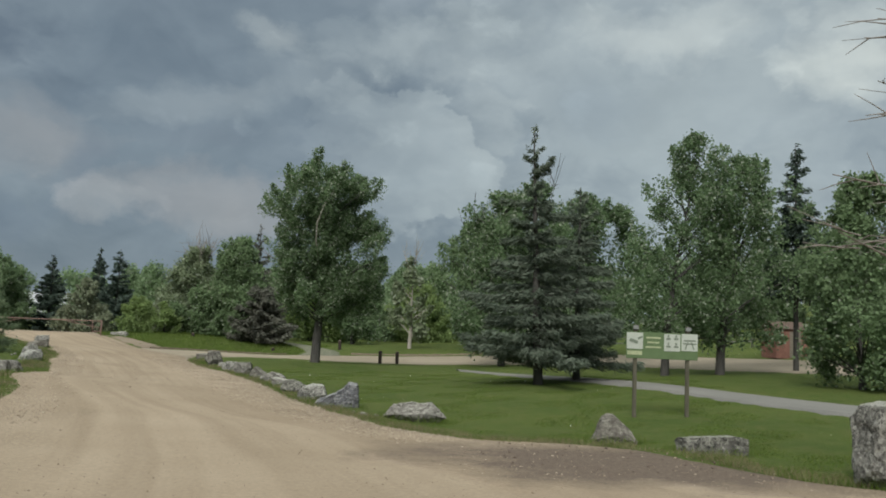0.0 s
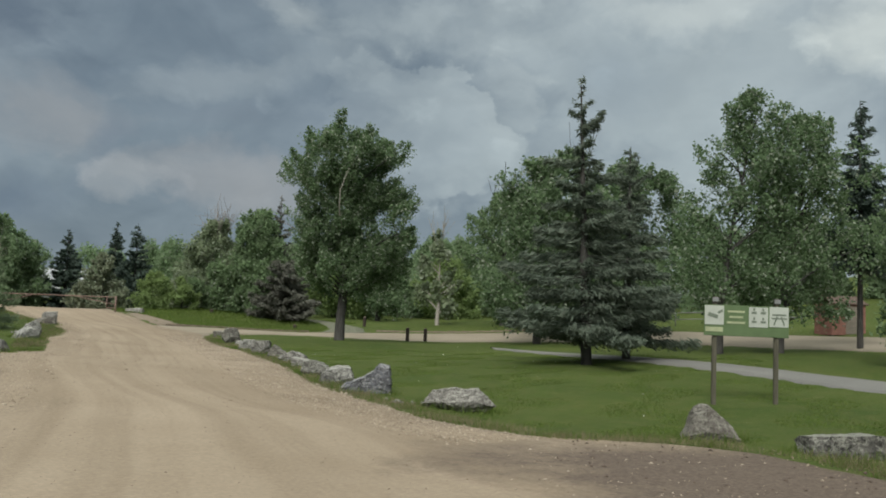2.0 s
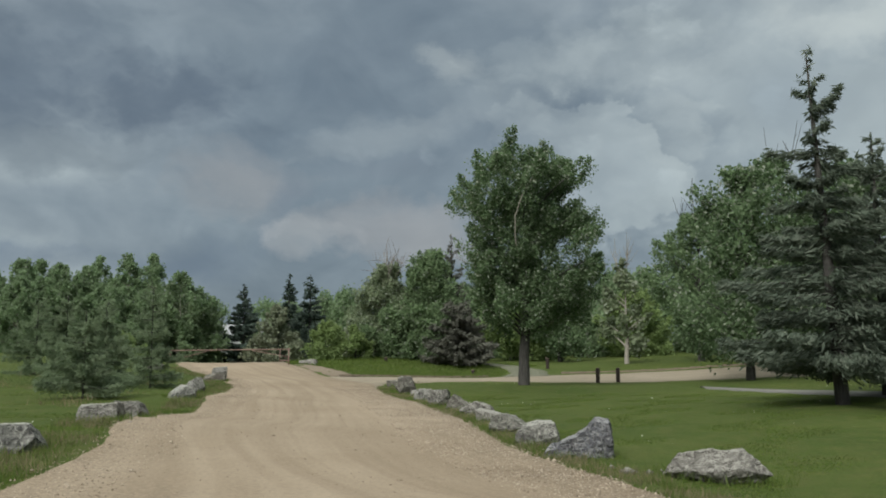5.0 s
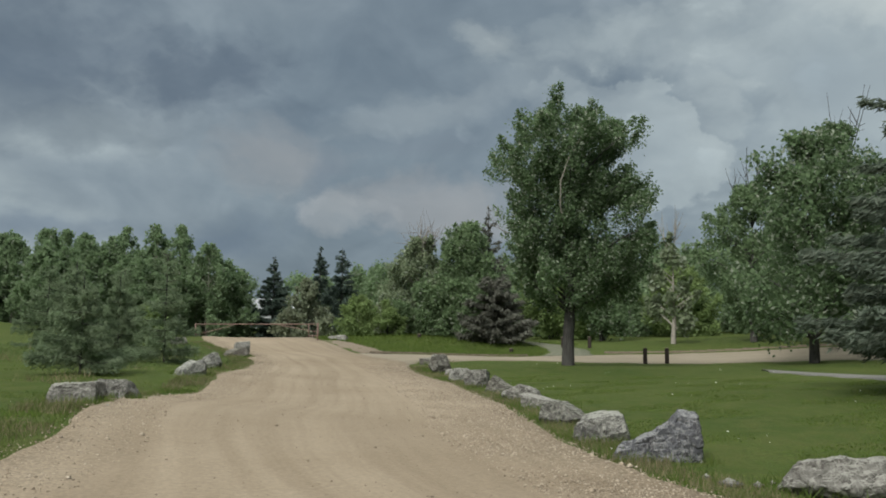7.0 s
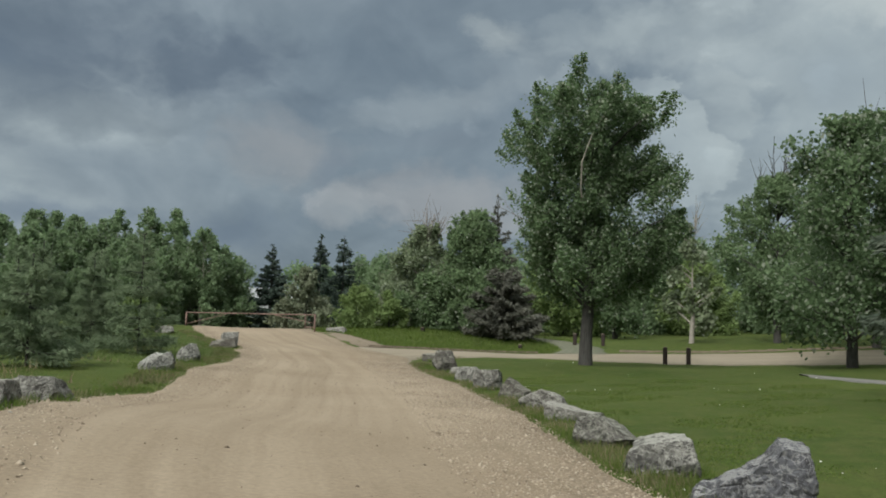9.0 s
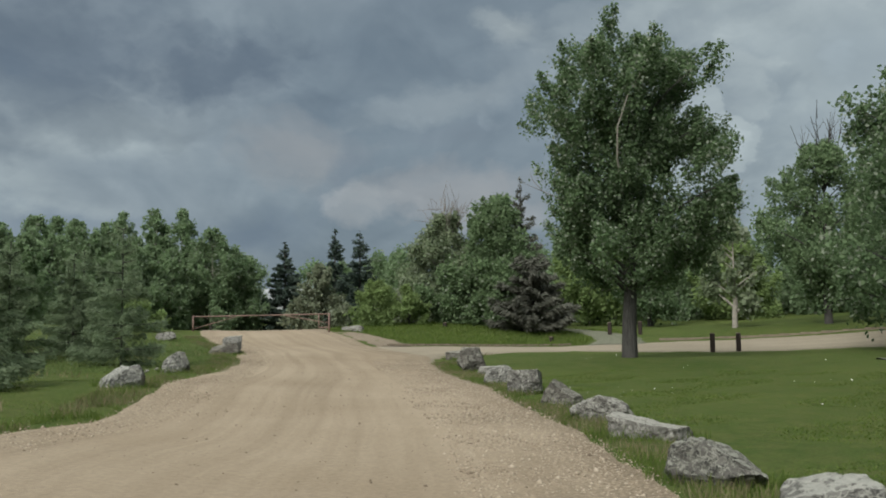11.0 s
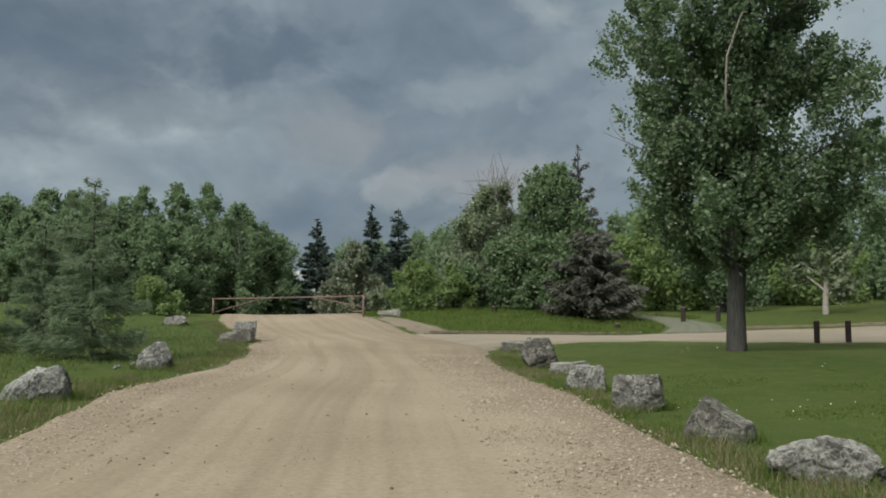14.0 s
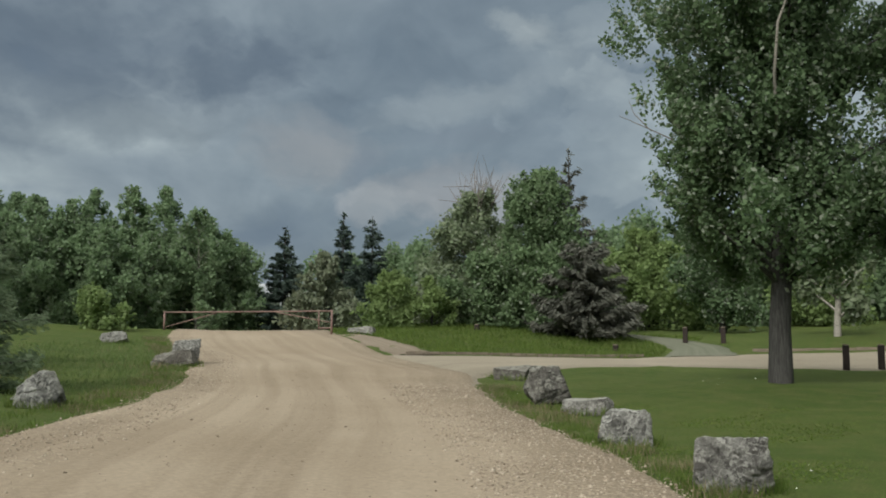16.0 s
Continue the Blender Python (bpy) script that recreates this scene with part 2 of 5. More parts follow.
def rock_material(name, base, pale, dark, lichen):
    m, nt, b = material(name, 0.9, 0, 0.25)
    p = coords(nt)
    info = nt.nodes.new("ShaderNodeObjectInfo")
    off = nt.nodes.new("ShaderNodeVectorMath")
    off.operation = "ADD"
    sc = nt.nodes.new("ShaderNodeVectorMath")
    sc.operation = "SCALE"
    sc.inputs[0].default_value = (17, 31, 23)
    links(nt, [(info.outputs["Random"], sc.inputs["Scale"]), (p, off.inputs[0]), (sc.outputs[0], off.inputs[1])])
    p = off.outputs[0]
    a = noise_tex(nt, p, 2.6, 5, 0.65, 0.8)
    f = noise_tex(nt, p, 13, 5, 0.7)
    l = noise_tex(nt, p, 7.0, 6, 0.75, 1.2)
    c = mix_color(nt, ramp(nt, a, [(0.35, 0.0), (0.62, 1.0)]), base, pale)
    c = mix_color(nt, ramp(nt, l, [(0.49, 0.0), (0.55, 0.9)]), c, dark)
    c = mix_color(nt, ramp(nt, f, [(0.54, 0.0), (0.62, 0.7)]), c, lichen)
    ve = nt.nodes.new("ShaderNodeTexVoronoi")
    ve.feature = "DISTANCE_TO_EDGE"
    ve.inputs["Scale"].default_value = 6.5
    wv = nt.nodes.new("ShaderNodeVectorMath")
    wv.operation = "MULTIPLY_ADD"
    wv.inputs[1].default_value = (0.7, 0.7, 0.7)
    nz = nt.nodes.new("ShaderNodeTexNoise")
    nz.inputs["Scale"].default_value, nz.inputs["Detail"].default_value = 4.0, 5.0
    links(nt, [(p, nz.inputs["Vector"]), (nz.outputs["Color"], wv.inputs[0]), (p, wv.inputs[2]), (wv.outputs[0], ve.inputs["Vector"])])
    vein = math_node(nt, "MULTIPLY", ramp(nt, ve.outputs["Distance"], [(0.015, 0.75), (0.07, 0.0)]), ramp(nt, a, [(0.38, 0.0), (0.55, 1.0)]))
    c = mix_color(nt, vein, c, lichen)
    # pale lichen crust on faces that look up, also painting in their skylit paleness
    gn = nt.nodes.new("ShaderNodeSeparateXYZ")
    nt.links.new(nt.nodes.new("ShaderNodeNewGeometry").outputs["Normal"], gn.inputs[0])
    skylit_crust = math_node(nt, "ADD", gn.outputs[2], math_node(nt, "MULTIPLY", math_node(nt, "SUBTRACT", l, 0.5), 1.6))
    c = mix_color(nt, ramp(nt, skylit_crust, [(0.78, 0.0), (0.93, 0.8)]), c, lichen)
    c = mix_color(nt, math_node(nt, "MULTIPLY", info.outputs["Random"], 0.3), c, (0.16, 0.135, 0.11))
    nt.links.new(c, b.inputs["Base Color"])
    bump(nt, b, math_node(nt, "ADD", f, math_node(nt, "MULTIPLY", l, 2.0)), 0.7, 0.04)
    return m


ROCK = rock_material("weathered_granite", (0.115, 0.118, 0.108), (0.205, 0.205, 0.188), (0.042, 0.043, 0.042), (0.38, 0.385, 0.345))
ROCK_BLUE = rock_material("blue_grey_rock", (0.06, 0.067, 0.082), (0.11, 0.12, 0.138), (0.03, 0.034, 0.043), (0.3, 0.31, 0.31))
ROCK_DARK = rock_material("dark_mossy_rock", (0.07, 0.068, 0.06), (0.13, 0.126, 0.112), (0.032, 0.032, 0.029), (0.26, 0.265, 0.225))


def leaf_material(name, colors, pale=0.0, translucent=0.3):
    m, nt, b = material(name, 0.65, 0, 0.3)
    g = nt.nodes.new("ShaderNodeNewGeometry")
    r = g.outputs["Random Per Island"]
    c = ramp(nt, r, [(i / max(1, len(colors) - 1), col) for i, col in enumerate(colors)])
    patch = noise_tex(nt, g.outputs["Position"], 0.7, 3, 0.6)
    c = mix_color(nt, 0.7, c, ramp(nt, patch, [(0.3, 0.72), (0.7, 1.25)]), "MULTIPLY")
    if pale:
        r2 = math_node(nt, "FRACT", math_node(nt, "MULTIPLY", r, 37.7))
        c = mix_color(nt, math_node(nt, "LESS_THAN", r2, pale), c, (0.3, 0.34, 0.26))
    nt.links.new(c, b.inputs["Base Color"])
    tr = nt.nodes.new("ShaderNodeBsdfTranslucent")
    nt.links.new(c, tr.inputs[0])
    mx = nt.nodes.new("ShaderNodeMixShader")
    mx.inputs[0].default_value = translucent
    links(nt, [(b.outputs[0], mx.inputs[1]), (tr.outputs[0], mx.inputs[2]), (mx.outputs[0], nt.nodes["Material Output"].inputs[0])])
    return m


POPLAR = leaf_material("poplar_leaf", [(0.088, 0.145, 0.066), (0.122, 0.187, 0.09), (0.155, 0.225, 0.115)], 0.12, 0.5)
WOOD_LEAF = leaf_material("woodland_leaf", [(0.12, 0.185, 0.088), (0.155, 0.228, 0.112), (0.185, 0.26, 0.135)], 0.04, 0.5)
# paler than the leaf itself: haze of distance is put into its colour
HAZED_ASPEN = leaf_material("hazed_aspen_leaf", [(0.165, 0.245, 0.125), (0.205, 0.29, 0.155), (0.24, 0.33, 0.185)], 0.05, 0.6)
GREY_LEAF = leaf_material("grey_willow_leaf", [(0.15, 0.2, 0.11), (0.19, 0.24, 0.14), (0.225, 0.265, 0.165)], 0.1, 0.45)
LIME = leaf_material("lime_green_leaf", [(0.152, 0.222, 0.076), (0.19, 0.264, 0.096), (0.222, 0.3, 0.118)], 0, 0.5)
DULL = leaf_material("dull_bush_leaf", [(0.135, 0.165, 0.1), (0.17, 0.2, 0.125), (0.2, 0.22, 0.15)], 0.05, 0.35)
SPRUCE = leaf_material("spruce_needle", [(0.08, 0.108, 0.078), (0.112, 0.142, 0.105), (0.145, 0.172, 0.13)], 0, 0.4)
FARSPRUCE = leaf_material("dark_spruce_needle", [(0.042, 0.065, 0.05), (0.058, 0.085, 0.066)], 0, 0.2)
PINE = leaf_material("mauve_pine_needle", [(0.092, 0.1, 0.078), (0.118, 0.122, 0.098), (0.142, 0.142, 0.116)], 0, 0.3)
# needles lightened so that their colour carries the hazy veil over the bank
HAZED_LARCH = leaf_material("hazed_larch_needle", [(0.165, 0.225, 0.13), (0.205, 0.27, 0.16), (0.24, 0.3, 0.185)], 0, 0.6)
BANK_BLADE = leaf_material("pale_bank_grass", [(0.1, 0.155, 0.045), (0.13, 0.19, 0.06), (0.165, 0.21, 0.085)], 0, 0.5)
BLADE = leaf_material("grass_blade", [(0.085, 0.14, 0.026), (0.115, 0.175, 0.034), (0.155, 0.195, 0.05)], 0, 0.55)
DRY = leaf_material("dry_weed", [(0.12, 0.14, 0.055), (0.18, 0.165, 0.085), (0.26, 0.215, 0.13)], 0, 0.35)


def plain_material(name, color, rough=0.8, metal=0.0, vary=0.25, scale=6.0, wear=None, stretch=(1, 1, 1), bumpy=0.3):
    m, nt, b = material(name, rough, metal)
    p = coords(nt)
    n1 = noise_tex(nt, map_node(nt, p, scale=stretch), scale, 5, 0.65)
    n2 = noise_tex(nt, p, scale * 7, 4, 0.7)
    c = mix_color(nt, vary, color, ramp(nt, n1, [(0.3, 0.35), (0.7, 1.4)]), "MULTIPLY")
    c = mix_color(nt, vary * 0.6, c, ramp(nt, n2, [(0.3, 0.5), (0.7, 1.3)]), "MULTIPLY")
    if wear:
        c = mix_color(nt, ramp(nt, n1, [(0.55, 0.0), (0.63, 1.0)]), c, wear)
    nt.links.new(c, b.inputs["Base Color"])
    bump(nt, b, math_node(nt, "ADD", n1, n2), bumpy, 0.02)
    return m


BARK = plain_material("grey_bark", (0.066, 0.064, 0.058), 0.95, 0, 0.95, 7, None, (4, 4, 0.35), 1.0)
PALE_BARK = plain_material("pale_bark", (0.3, 0.28, 0.24), 0.9, 0, 0.6, 5, (0.12, 0.11, 0.09), (1, 1, 2))
DEAD_WOOD = plain_material("bleached_dead_wood", (0.2, 0.18, 0.16), 0.9, 0, 0.5, 6)
POST_WOOD = plain_material("weathered_post_wood", (0.085, 0.08, 0.058), 0.9, 0, 0.6, 4, None, (6, 6, 0.6))
BOLLARD = plain_material("dark_stained_timber", (0.028, 0.02, 0.016), 0.8, 0, 0.5, 5, None, (5, 5, 0.6))
BOLLARD_TOP = plain_material("bollard_cap_wood", (0.2, 0.17, 0.13), 0.9, 0, 0.5, 8)
RUST = plain_material("faded_red_gate_paint", (0.2, 0.132, 0.112), 0.75, 0.0, 0.4, 5, (0.25, 0.17, 0.135))
SIGN_GREEN = plain_material("sign_green_paint", (0.085, 0.128, 0.058), 0.6, 0, 0.2, 3)
SIGN_WHITE = plain_material("sign_white_paint", (0.35, 0.375, 0.33), 0.6, 0, 0.15, 3)
SIGN_TEXT = plain_material("sign_yellow_lettering", (0.3, 0.33, 0.2), 0.6, 0, 0.3, 9)
SIGN_DARK = plain_material("sign_dark_print", (0.13, 0.155, 0.12), 0.6, 0, 0.2, 5)
METAL = plain_material("galvanised_steel", (0.22, 0.225, 0.22), 0.6, 0.6, 0.2, 8)
WHITE_WALL = plain_material("white_siding", (0.42, 0.44, 0.45), 0.7, 0, 0.12, 2)
SHED_ROOF = plain_material("brown_shingle", (0.1, 0.07, 0.055), 0.9, 0, 0.4, 5)
ROOF = plain_material("pale_roof_sheet", (0.36, 0.38, 0.39), 0.6, 0, 0.2, 2)
TIMBER = plain_material("grey_timber", (0.17, 0.15, 0.12), 0.9, 0, 0.5, 4, None, (0.6, 6, 6))
KERB = plain_material("weathered_kerb_timber", (0.2, 0.165, 0.125), 0.9, 0, 0.6, 3, None, (0.6, 6, 6))
FLOWER = plain_material("white_clover_flower", (0.75, 0.76, 0.7), 0.8, 0, 0.1, 3)


# ---------- mesh helpers ----------
def smoothstep(a, b, x):
    t = np.clip((np.asarray(x, float) - a) / (b - a), 0, 1)
    return t * t * (3 - 2 * t)


def ground_z(x, y):
    """Height of the ground: a shallow dish that climbs to the gate, the far trees and the bank on the left of the road."""
    x, y = np.clip(np.asarray(x, float), -75, 45), np.clip(np.asarray(y, float), -25, 115)
    u, v = x / 10, y / 10
    z = -0.3666 - 0.1857 * u - 0.0033 * v + 0.1408 * u * u + 0.0922 * u * v + 0.0297 * v * v
    z = z + 0.5 * smoothstep(58, 70, y)
    z = z + 0.45 * np.exp(-((x + 29) ** 2 + (y - 61) ** 2) / 40)
    z = z + 0.28 * np.exp(-((x + 13.5) ** 2 + (y - 21) ** 2) / 22)
    z = z + 0.2 * np.exp(-((x - 4) ** 2 + (y - 36) ** 2) / 90)
    z = z - 0.2 * np.exp(-((x + 1) ** 2 + (y - 22) ** 2) / 14)
    z = z + 0.42 * np.exp(-((x + 24) ** 2 + (y - 67) ** 2) / 26)
    z = z - 0.13 * np.exp(-((x + 14) ** 2 + (y - 41) ** 2) / 26)
    z = z + 0.18 * np.exp(-((x + 18.5) ** 2 + (y - 31) ** 2) / 10)
    z = z - 0.33 * np.exp(-((x + 8) ** 2 / 60 + (y - 63.5) ** 2 / 60))
    z = z + 0.2 * np.exp(-((x + 11.2) ** 2 + (y - 46.8) ** 2) / 11)
    # beyond the gate the land falls away
    past = y + 0.6 * np.maximum(0.0, -37.6 - x)
    return z - 1.1 * smoothstep(60.2, 71, past) * (1 - smoothstep(-33, -28, x))


def gz(x, y):
    return float(ground_z(x, y))


def link_mesh(name, me, mat, parent=None, label="", smooth=False):
    ob = new(name, me)
    if mat is not None and not me.materials:
        me.materials.append(mat)
    if smooth:
        me.polygons.foreach_set("use_smooth", [True] * len(me.polygons))
    if parent is not None:
        ob.parent = parent
    if label:
        tagged(ob, label)
    return ob


def part(name, bm, mat, parent, label="", smooth=False):
    me = bpy.data.meshes.new(name)
    bm.to_mesh(me)
    bm.free()
    return link_mesh(name, me, mat, parent, label, smooth)


def array_mesh(name, verts, faces, mat, parent=None, label="", smooth=False):
    """A mesh from numpy arrays: verts (n, 3), faces (m, k)."""
    me = bpy.data.meshes.new(name)
    faces = np.asarray(faces, np.int32)
    k = faces.shape[1]
    me.vertices.add(len(verts))
    me.vertices.foreach_set("co", np.asarray(verts, np.float32).ravel())
    me.loops.add(faces.size)
    me.loops.foreach_set("vertex_index", faces.ravel())
    me.polygons.add(len(faces))
    me.polygons.foreach_set("loop_start", np.arange(0, faces.size, k, dtype=np.int32))
    me.update(calc_edges=True)
    return link_mesh(name, me, mat, parent, label, smooth)


def thing(name, x, y, z, label, category, group="", rz=0.0):
    ob = new(name)
    ob.empty_display_size = 0.2
    ob.matrix_basis = pose(x, y, z, 0, 0, rz)
    return tagged(ob, label, category, group)


def add_box(bm, cx, cy, cz, sx, sy, sz, rot=None, bevel=0.0):
    m = Matrix.Translation((cx, cy, cz)) @ (rot or Matrix.Identity(4)) @ Matrix.Diagonal((sx, sy, sz, 1))
    made = bmesh.ops.create_cube(bm, size=1, matrix=m)["verts"]
    if bevel:
        edges = list({e for v in made for e in v.link_edges})
        bmesh.ops.bevel(bm, geom=edges, offset=bevel, segments=2, affect="EDGES")


def box_bm(*a, **k):
    bm = bmesh.new()
    add_box(bm, *a, **k)
    return bm


def tube_arrays(points, radii, sides=7):
    """Vertices and quads of a tapered tube along points."""
    pts = np.asarray(points, float)
    tang = np.gradient(pts, axis=0)
    tang /= np.linalg.norm(tang, axis=1)[:, None] + 1e-9
    ref = np.array([0.31, 0.87, 0.13])
    side = np.cross(tang, ref)
    side /= np.linalg.norm(side, axis=1)[:, None] + 1e-9
    up = np.cross(side, tang)
    ang = np.arange(sides) * 2 * np.pi / sides
    ring = np.cos(ang)[None, :, None] * side[:, None] + np.sin(ang)[None, :, None] * up[:, None]
    v = (pts[:, None] + ring * np.asarray(radii, float)[:, None, None]).reshape(-1, 3)
    f = []
    for i in range(len(pts) - 1):
        for j in range(sides):
            k = (j + 1) % sides
            f.append((i * sides + j, i * sides + k, (i + 1) * sides + k, (i + 1) * sides + j))
    return v, np.array(f)


def join_arrays(pieces):
    vs, fs, n = [], [], 0
    for v, f in pieces:
        vs.append(v)
        fs.append(f + n)
        n += len(v)
    return np.concatenate(vs), np.concatenate(fs)


def leaf_arrays(rng, centres, size, droop=0.0, long=1.5, spread=0.4):
    """A small diamond-shaped leaf at each centre, turned at random."""
    n = len(centres)
    a = rng.normal(size=(n, 3))
    a[:, 2] -= droop
    a /= np.linalg.norm(a, axis=1)[:, None]
    b = np.cross(a, rng.normal(size=(n, 3)))
    b /= np.linalg.norm(b, axis=1)[:, None] + 1e-9
    s = (size * rng.uniform(1 - spread, 1 + spread, n))[:, None]
    v = np.stack([centres - a * s * long / 2, centres + b * s / 2, centres + a * s * long / 2, centres - b * s / 2], 1).reshape(-1, 3)
    return v, np.arange(4 * n).reshape(-1, 4)


def crown_profile(kind, f):
    """Half width of a crown, as a share of its widest, at the share f of its height."""
    if kind == "oval":
        return np.sqrt(np.clip(1 - (2 * f - 0.85) ** 2 / 1.35, 0.02, 1))
    if kind == "poplar":
        return np.interp(f, [0, 0.2, 0.4, 0.6, 0.75, 0.88, 1], [0.6, 0.95, 1, 0.98, 0.82, 0.6, 0.1])
    if kind == "column":
        return np.interp(f, [0, 0.2, 0.5, 0.8, 1], [0.7, 1, 0.95, 0.65, 0.15])
    return np.interp(f, [0, 0.25, 0.6, 1], [0.95, 1, 0.8, 0.2])  # bush


def make_broadleaf(name, x, y, height, radius, crown_base, leaves, leaf, label, category="tree", kind="oval", mat=None,
                   trunk=0.22, clusters=180, seed=1, bark=None, lean=(0.0, 0.0), skew=(0.0, 0.0), upright=0.9, tight=0.3, sink=0.0, group="", dead=0, trunks=1, wide=0.58, lobes_at=None, turn=0.0):
    rng = np.random.default_rng(seed)
    root = thing(name, x, y, gz(x, y) - sink, label, category, group)
    ch = height - crown_base
    lx, ly = lean
    sx, sy = skew
    limbs = max(8, clusters // 11)
    lf = (np.arange(limbs) + rng.uniform(0, 1, limbs)) / limbs
    la = np.arange(limbs) * 2.4 + rng.normal(0, 0.3, limbs)
    ph = rng.uniform(0, 6, 2)
    lobes = 1 + 0.16 * np.sin(3 * la + ph[0] + 4 * lf) + 0.1 * np.sin(5 * la + ph[1] - 7 * lf) + rng.normal(0, 0.07, limbs)
    lr = radius * crown_profile(kind, lf) * rng.uniform(0.08, 0.97, limbs) ** 0.62 * lobes
    own = rng.integers(0, limbs, clusters)
    f = np.clip(lf[own] + rng.normal(0, 0.055, clusters), 0.0, 1.0)
    ang = la[own] + rng.normal(0, 0.32, clusters)
    r = np.clip(lr[own] + rng.normal(0, 0.13 * radius, clusters), 0, radius * crown_profile(kind, f) * 1.02)
    rel = r / radius
    c = np.stack([r * np.cos(ang) + lx * f + sx * (1 - f), r * np.sin(ang) + ly * f + sy * (1 - f), crown_base + f * ch * 0.93], 1)
    if lobes_at:
        # the crown gathers in billows, each with its own place (across, height) and size, at varying depth
        table = np.array(lobes_at)
        pick = rng.choice(len(table), clusters, p=table[:, 2] ** 2 / (table[:, 2] ** 2).sum())
        deep = rng.normal(0, 0.42, (len(table), 3))
        dirs = rng.normal(size=(clusters, 3))
        dirs /= np.linalg.norm(dirs, axis=1)[:, None]
        rad = table[pick, 2] * 0.8 * rng.uniform(0.15, 1, clusters) ** 0.45
        across = table[pick, 0] + dirs[:, 0] * rad
        depth = (deep[pick, rng.integers(0, 3, clusters)] * radius * 0.7 + dirs[:, 1] * rad) * np.clip(crown_profile(kind, f * 0 + 0.5), 0.3, 1)
        high = table[pick, 1] + dirs[:, 2] * rad
        ct, st = math.cos(turn), math.sin(turn)
        c = np.stack([across * ct - depth * st, across * st + depth * ct, high], 1)
        f = np.clip((high - crown_base) / ch, 0, 1)
        ang, rel = np.arctan2(c[:, 1], c[:, 0]), np.hypot(c[:, 0], c[:, 1]) / radius
    # every shoot points up and outwards and is clad in leaves
    outw = np.stack([np.cos(ang) * rel, np.sin(ang) * rel, np.full(clusters, upright)], 1) + rng.normal(0, 0.3, (clusters, 3))
    outw /= np.linalg.norm(outw, axis=1)[:, None]
    sl = radius * tight * rng.uniform(0.7, 1.7, clusters) * (0.55 + 0.45 * crown_profile(kind, f))
    which = rng.integers(0, clusters, leaves)
    s = rng.uniform(-0.55, 0.55, leaves)
    wdt = (wide * sl)[which] * (1 - 0.7 * np.clip(s + 0.2, 0, 1))
    p = c[which] + outw[which] * (s * sl[which])[:, None] + rng.normal(0, 0.6, (leaves, 3)) * wdt[:, None]
    p[:, 2] = np.maximum(p[:, 2], 0.08)
    v, q = leaf_arrays(rng, p, leaf, 0.3)
    pieces = []
    for k in range(trunks):
        ox, oy = (0, 0) if trunks == 1 else (rng.normal(0, radius * 0.16), rng.normal(0, radius * 0.16))
        n = 9
        h = np.linspace(-0.15, height * 0.86, n)
        px = lx * np.clip((h - crown_base) / ch, 0, 1) + np.cumsum(rng.normal(0, 0.02 * radius, n)) + ox
        py = ly * np.clip((h - crown_base) / ch, 0, 1) + np.cumsum(rng.normal(0, 0.02 * radius, n)) + oy
        px[0], py[0], px[1], py[1] = ox, oy, px[1] * 0.3 + ox * 0.7, py[1] * 0.3 + oy * 0.7
        tr = trunk * np.interp(h / height, [-0.02, 0.03, 0.24, 0.42, 0.9], [1.15, 1.0, 0.85, 0.36, 0.06]) / (1 if trunks == 1 else 1.6)
        axis = np.stack([px, py, h], 1)
        pieces.append(tube_arrays(axis, tr, 9))
    axis0 = axis
    for i in range(0, clusters, max(1, clusters // 30)):
        e = c[i]
        hz = np.clip(e[2] - 0.45 * np.hypot(e[0], e[1]) - 0.2 * ch * 0.3, crown_base * 0.75, height * 0.8)
        s = np.array([np.interp(hz, axis0[:, 2], axis0[:, 0]), np.interp(hz, axis0[:, 2], axis0[:, 1]), hz])
        m = (s + e) / 2 + np.array([0, 0, 0.12 * np.linalg.norm(e - s)]) + rng.normal(0, 0.05, 3)
        w = trunk * np.interp(hz / height, [0, 1], [0.34, 0.12])
        t = np.linspace(0, 1, 5)[:, None]
        pieces.append(tube_arrays((1 - t) ** 2 * s + 2 * t * (1 - t) * m + t * t * e, np.linspace(w, w * 0.15, 5), 5))
    for i in range(dead):
        a = rng.uniform(0, 2 * np.pi)
        s = np.array([np.interp(height * 0.75, axis0[:, 2], axis0[:, 0]), np.interp(height * 0.75, axis0[:, 2], axis0[:, 1]), height * 0.7])
        e = s + np.array([np.cos(a) * radius * rng.uniform(0.2, 0.7), np.sin(a) * radius * rng.uniform(0.2, 0.7), height * rng.uniform(0.32, 0.5)])
        t = np.linspace(0, 1, 5)[:, None]
        axis_d = s + (e - s) * t + rng.normal(0, 0.06, (5, 3)) * t
        pieces.append(tube_arrays(axis_d, np.linspace(0.036, 0.01, 5), 4))
        for j in range(4):
            b0 = s + (e - s) * rng.uniform(0.4, 0.8)
            b1 = b0 + rng.normal(0, 0.5, 3) + np.array([0, 0, 0.9])
            pieces.append(tube_arrays(np.stack([b0, (b0 + b1) / 2, b1]), [0.02, 0.014, 0.008], 4))
    tv, tf = join_arrays(pieces)
    array_mesh("trunk", tv, tf, bark or BARK, root, smooth=True)
    array_mesh("crown", v, q, mat or WOOD_LEAF, root)
    return root


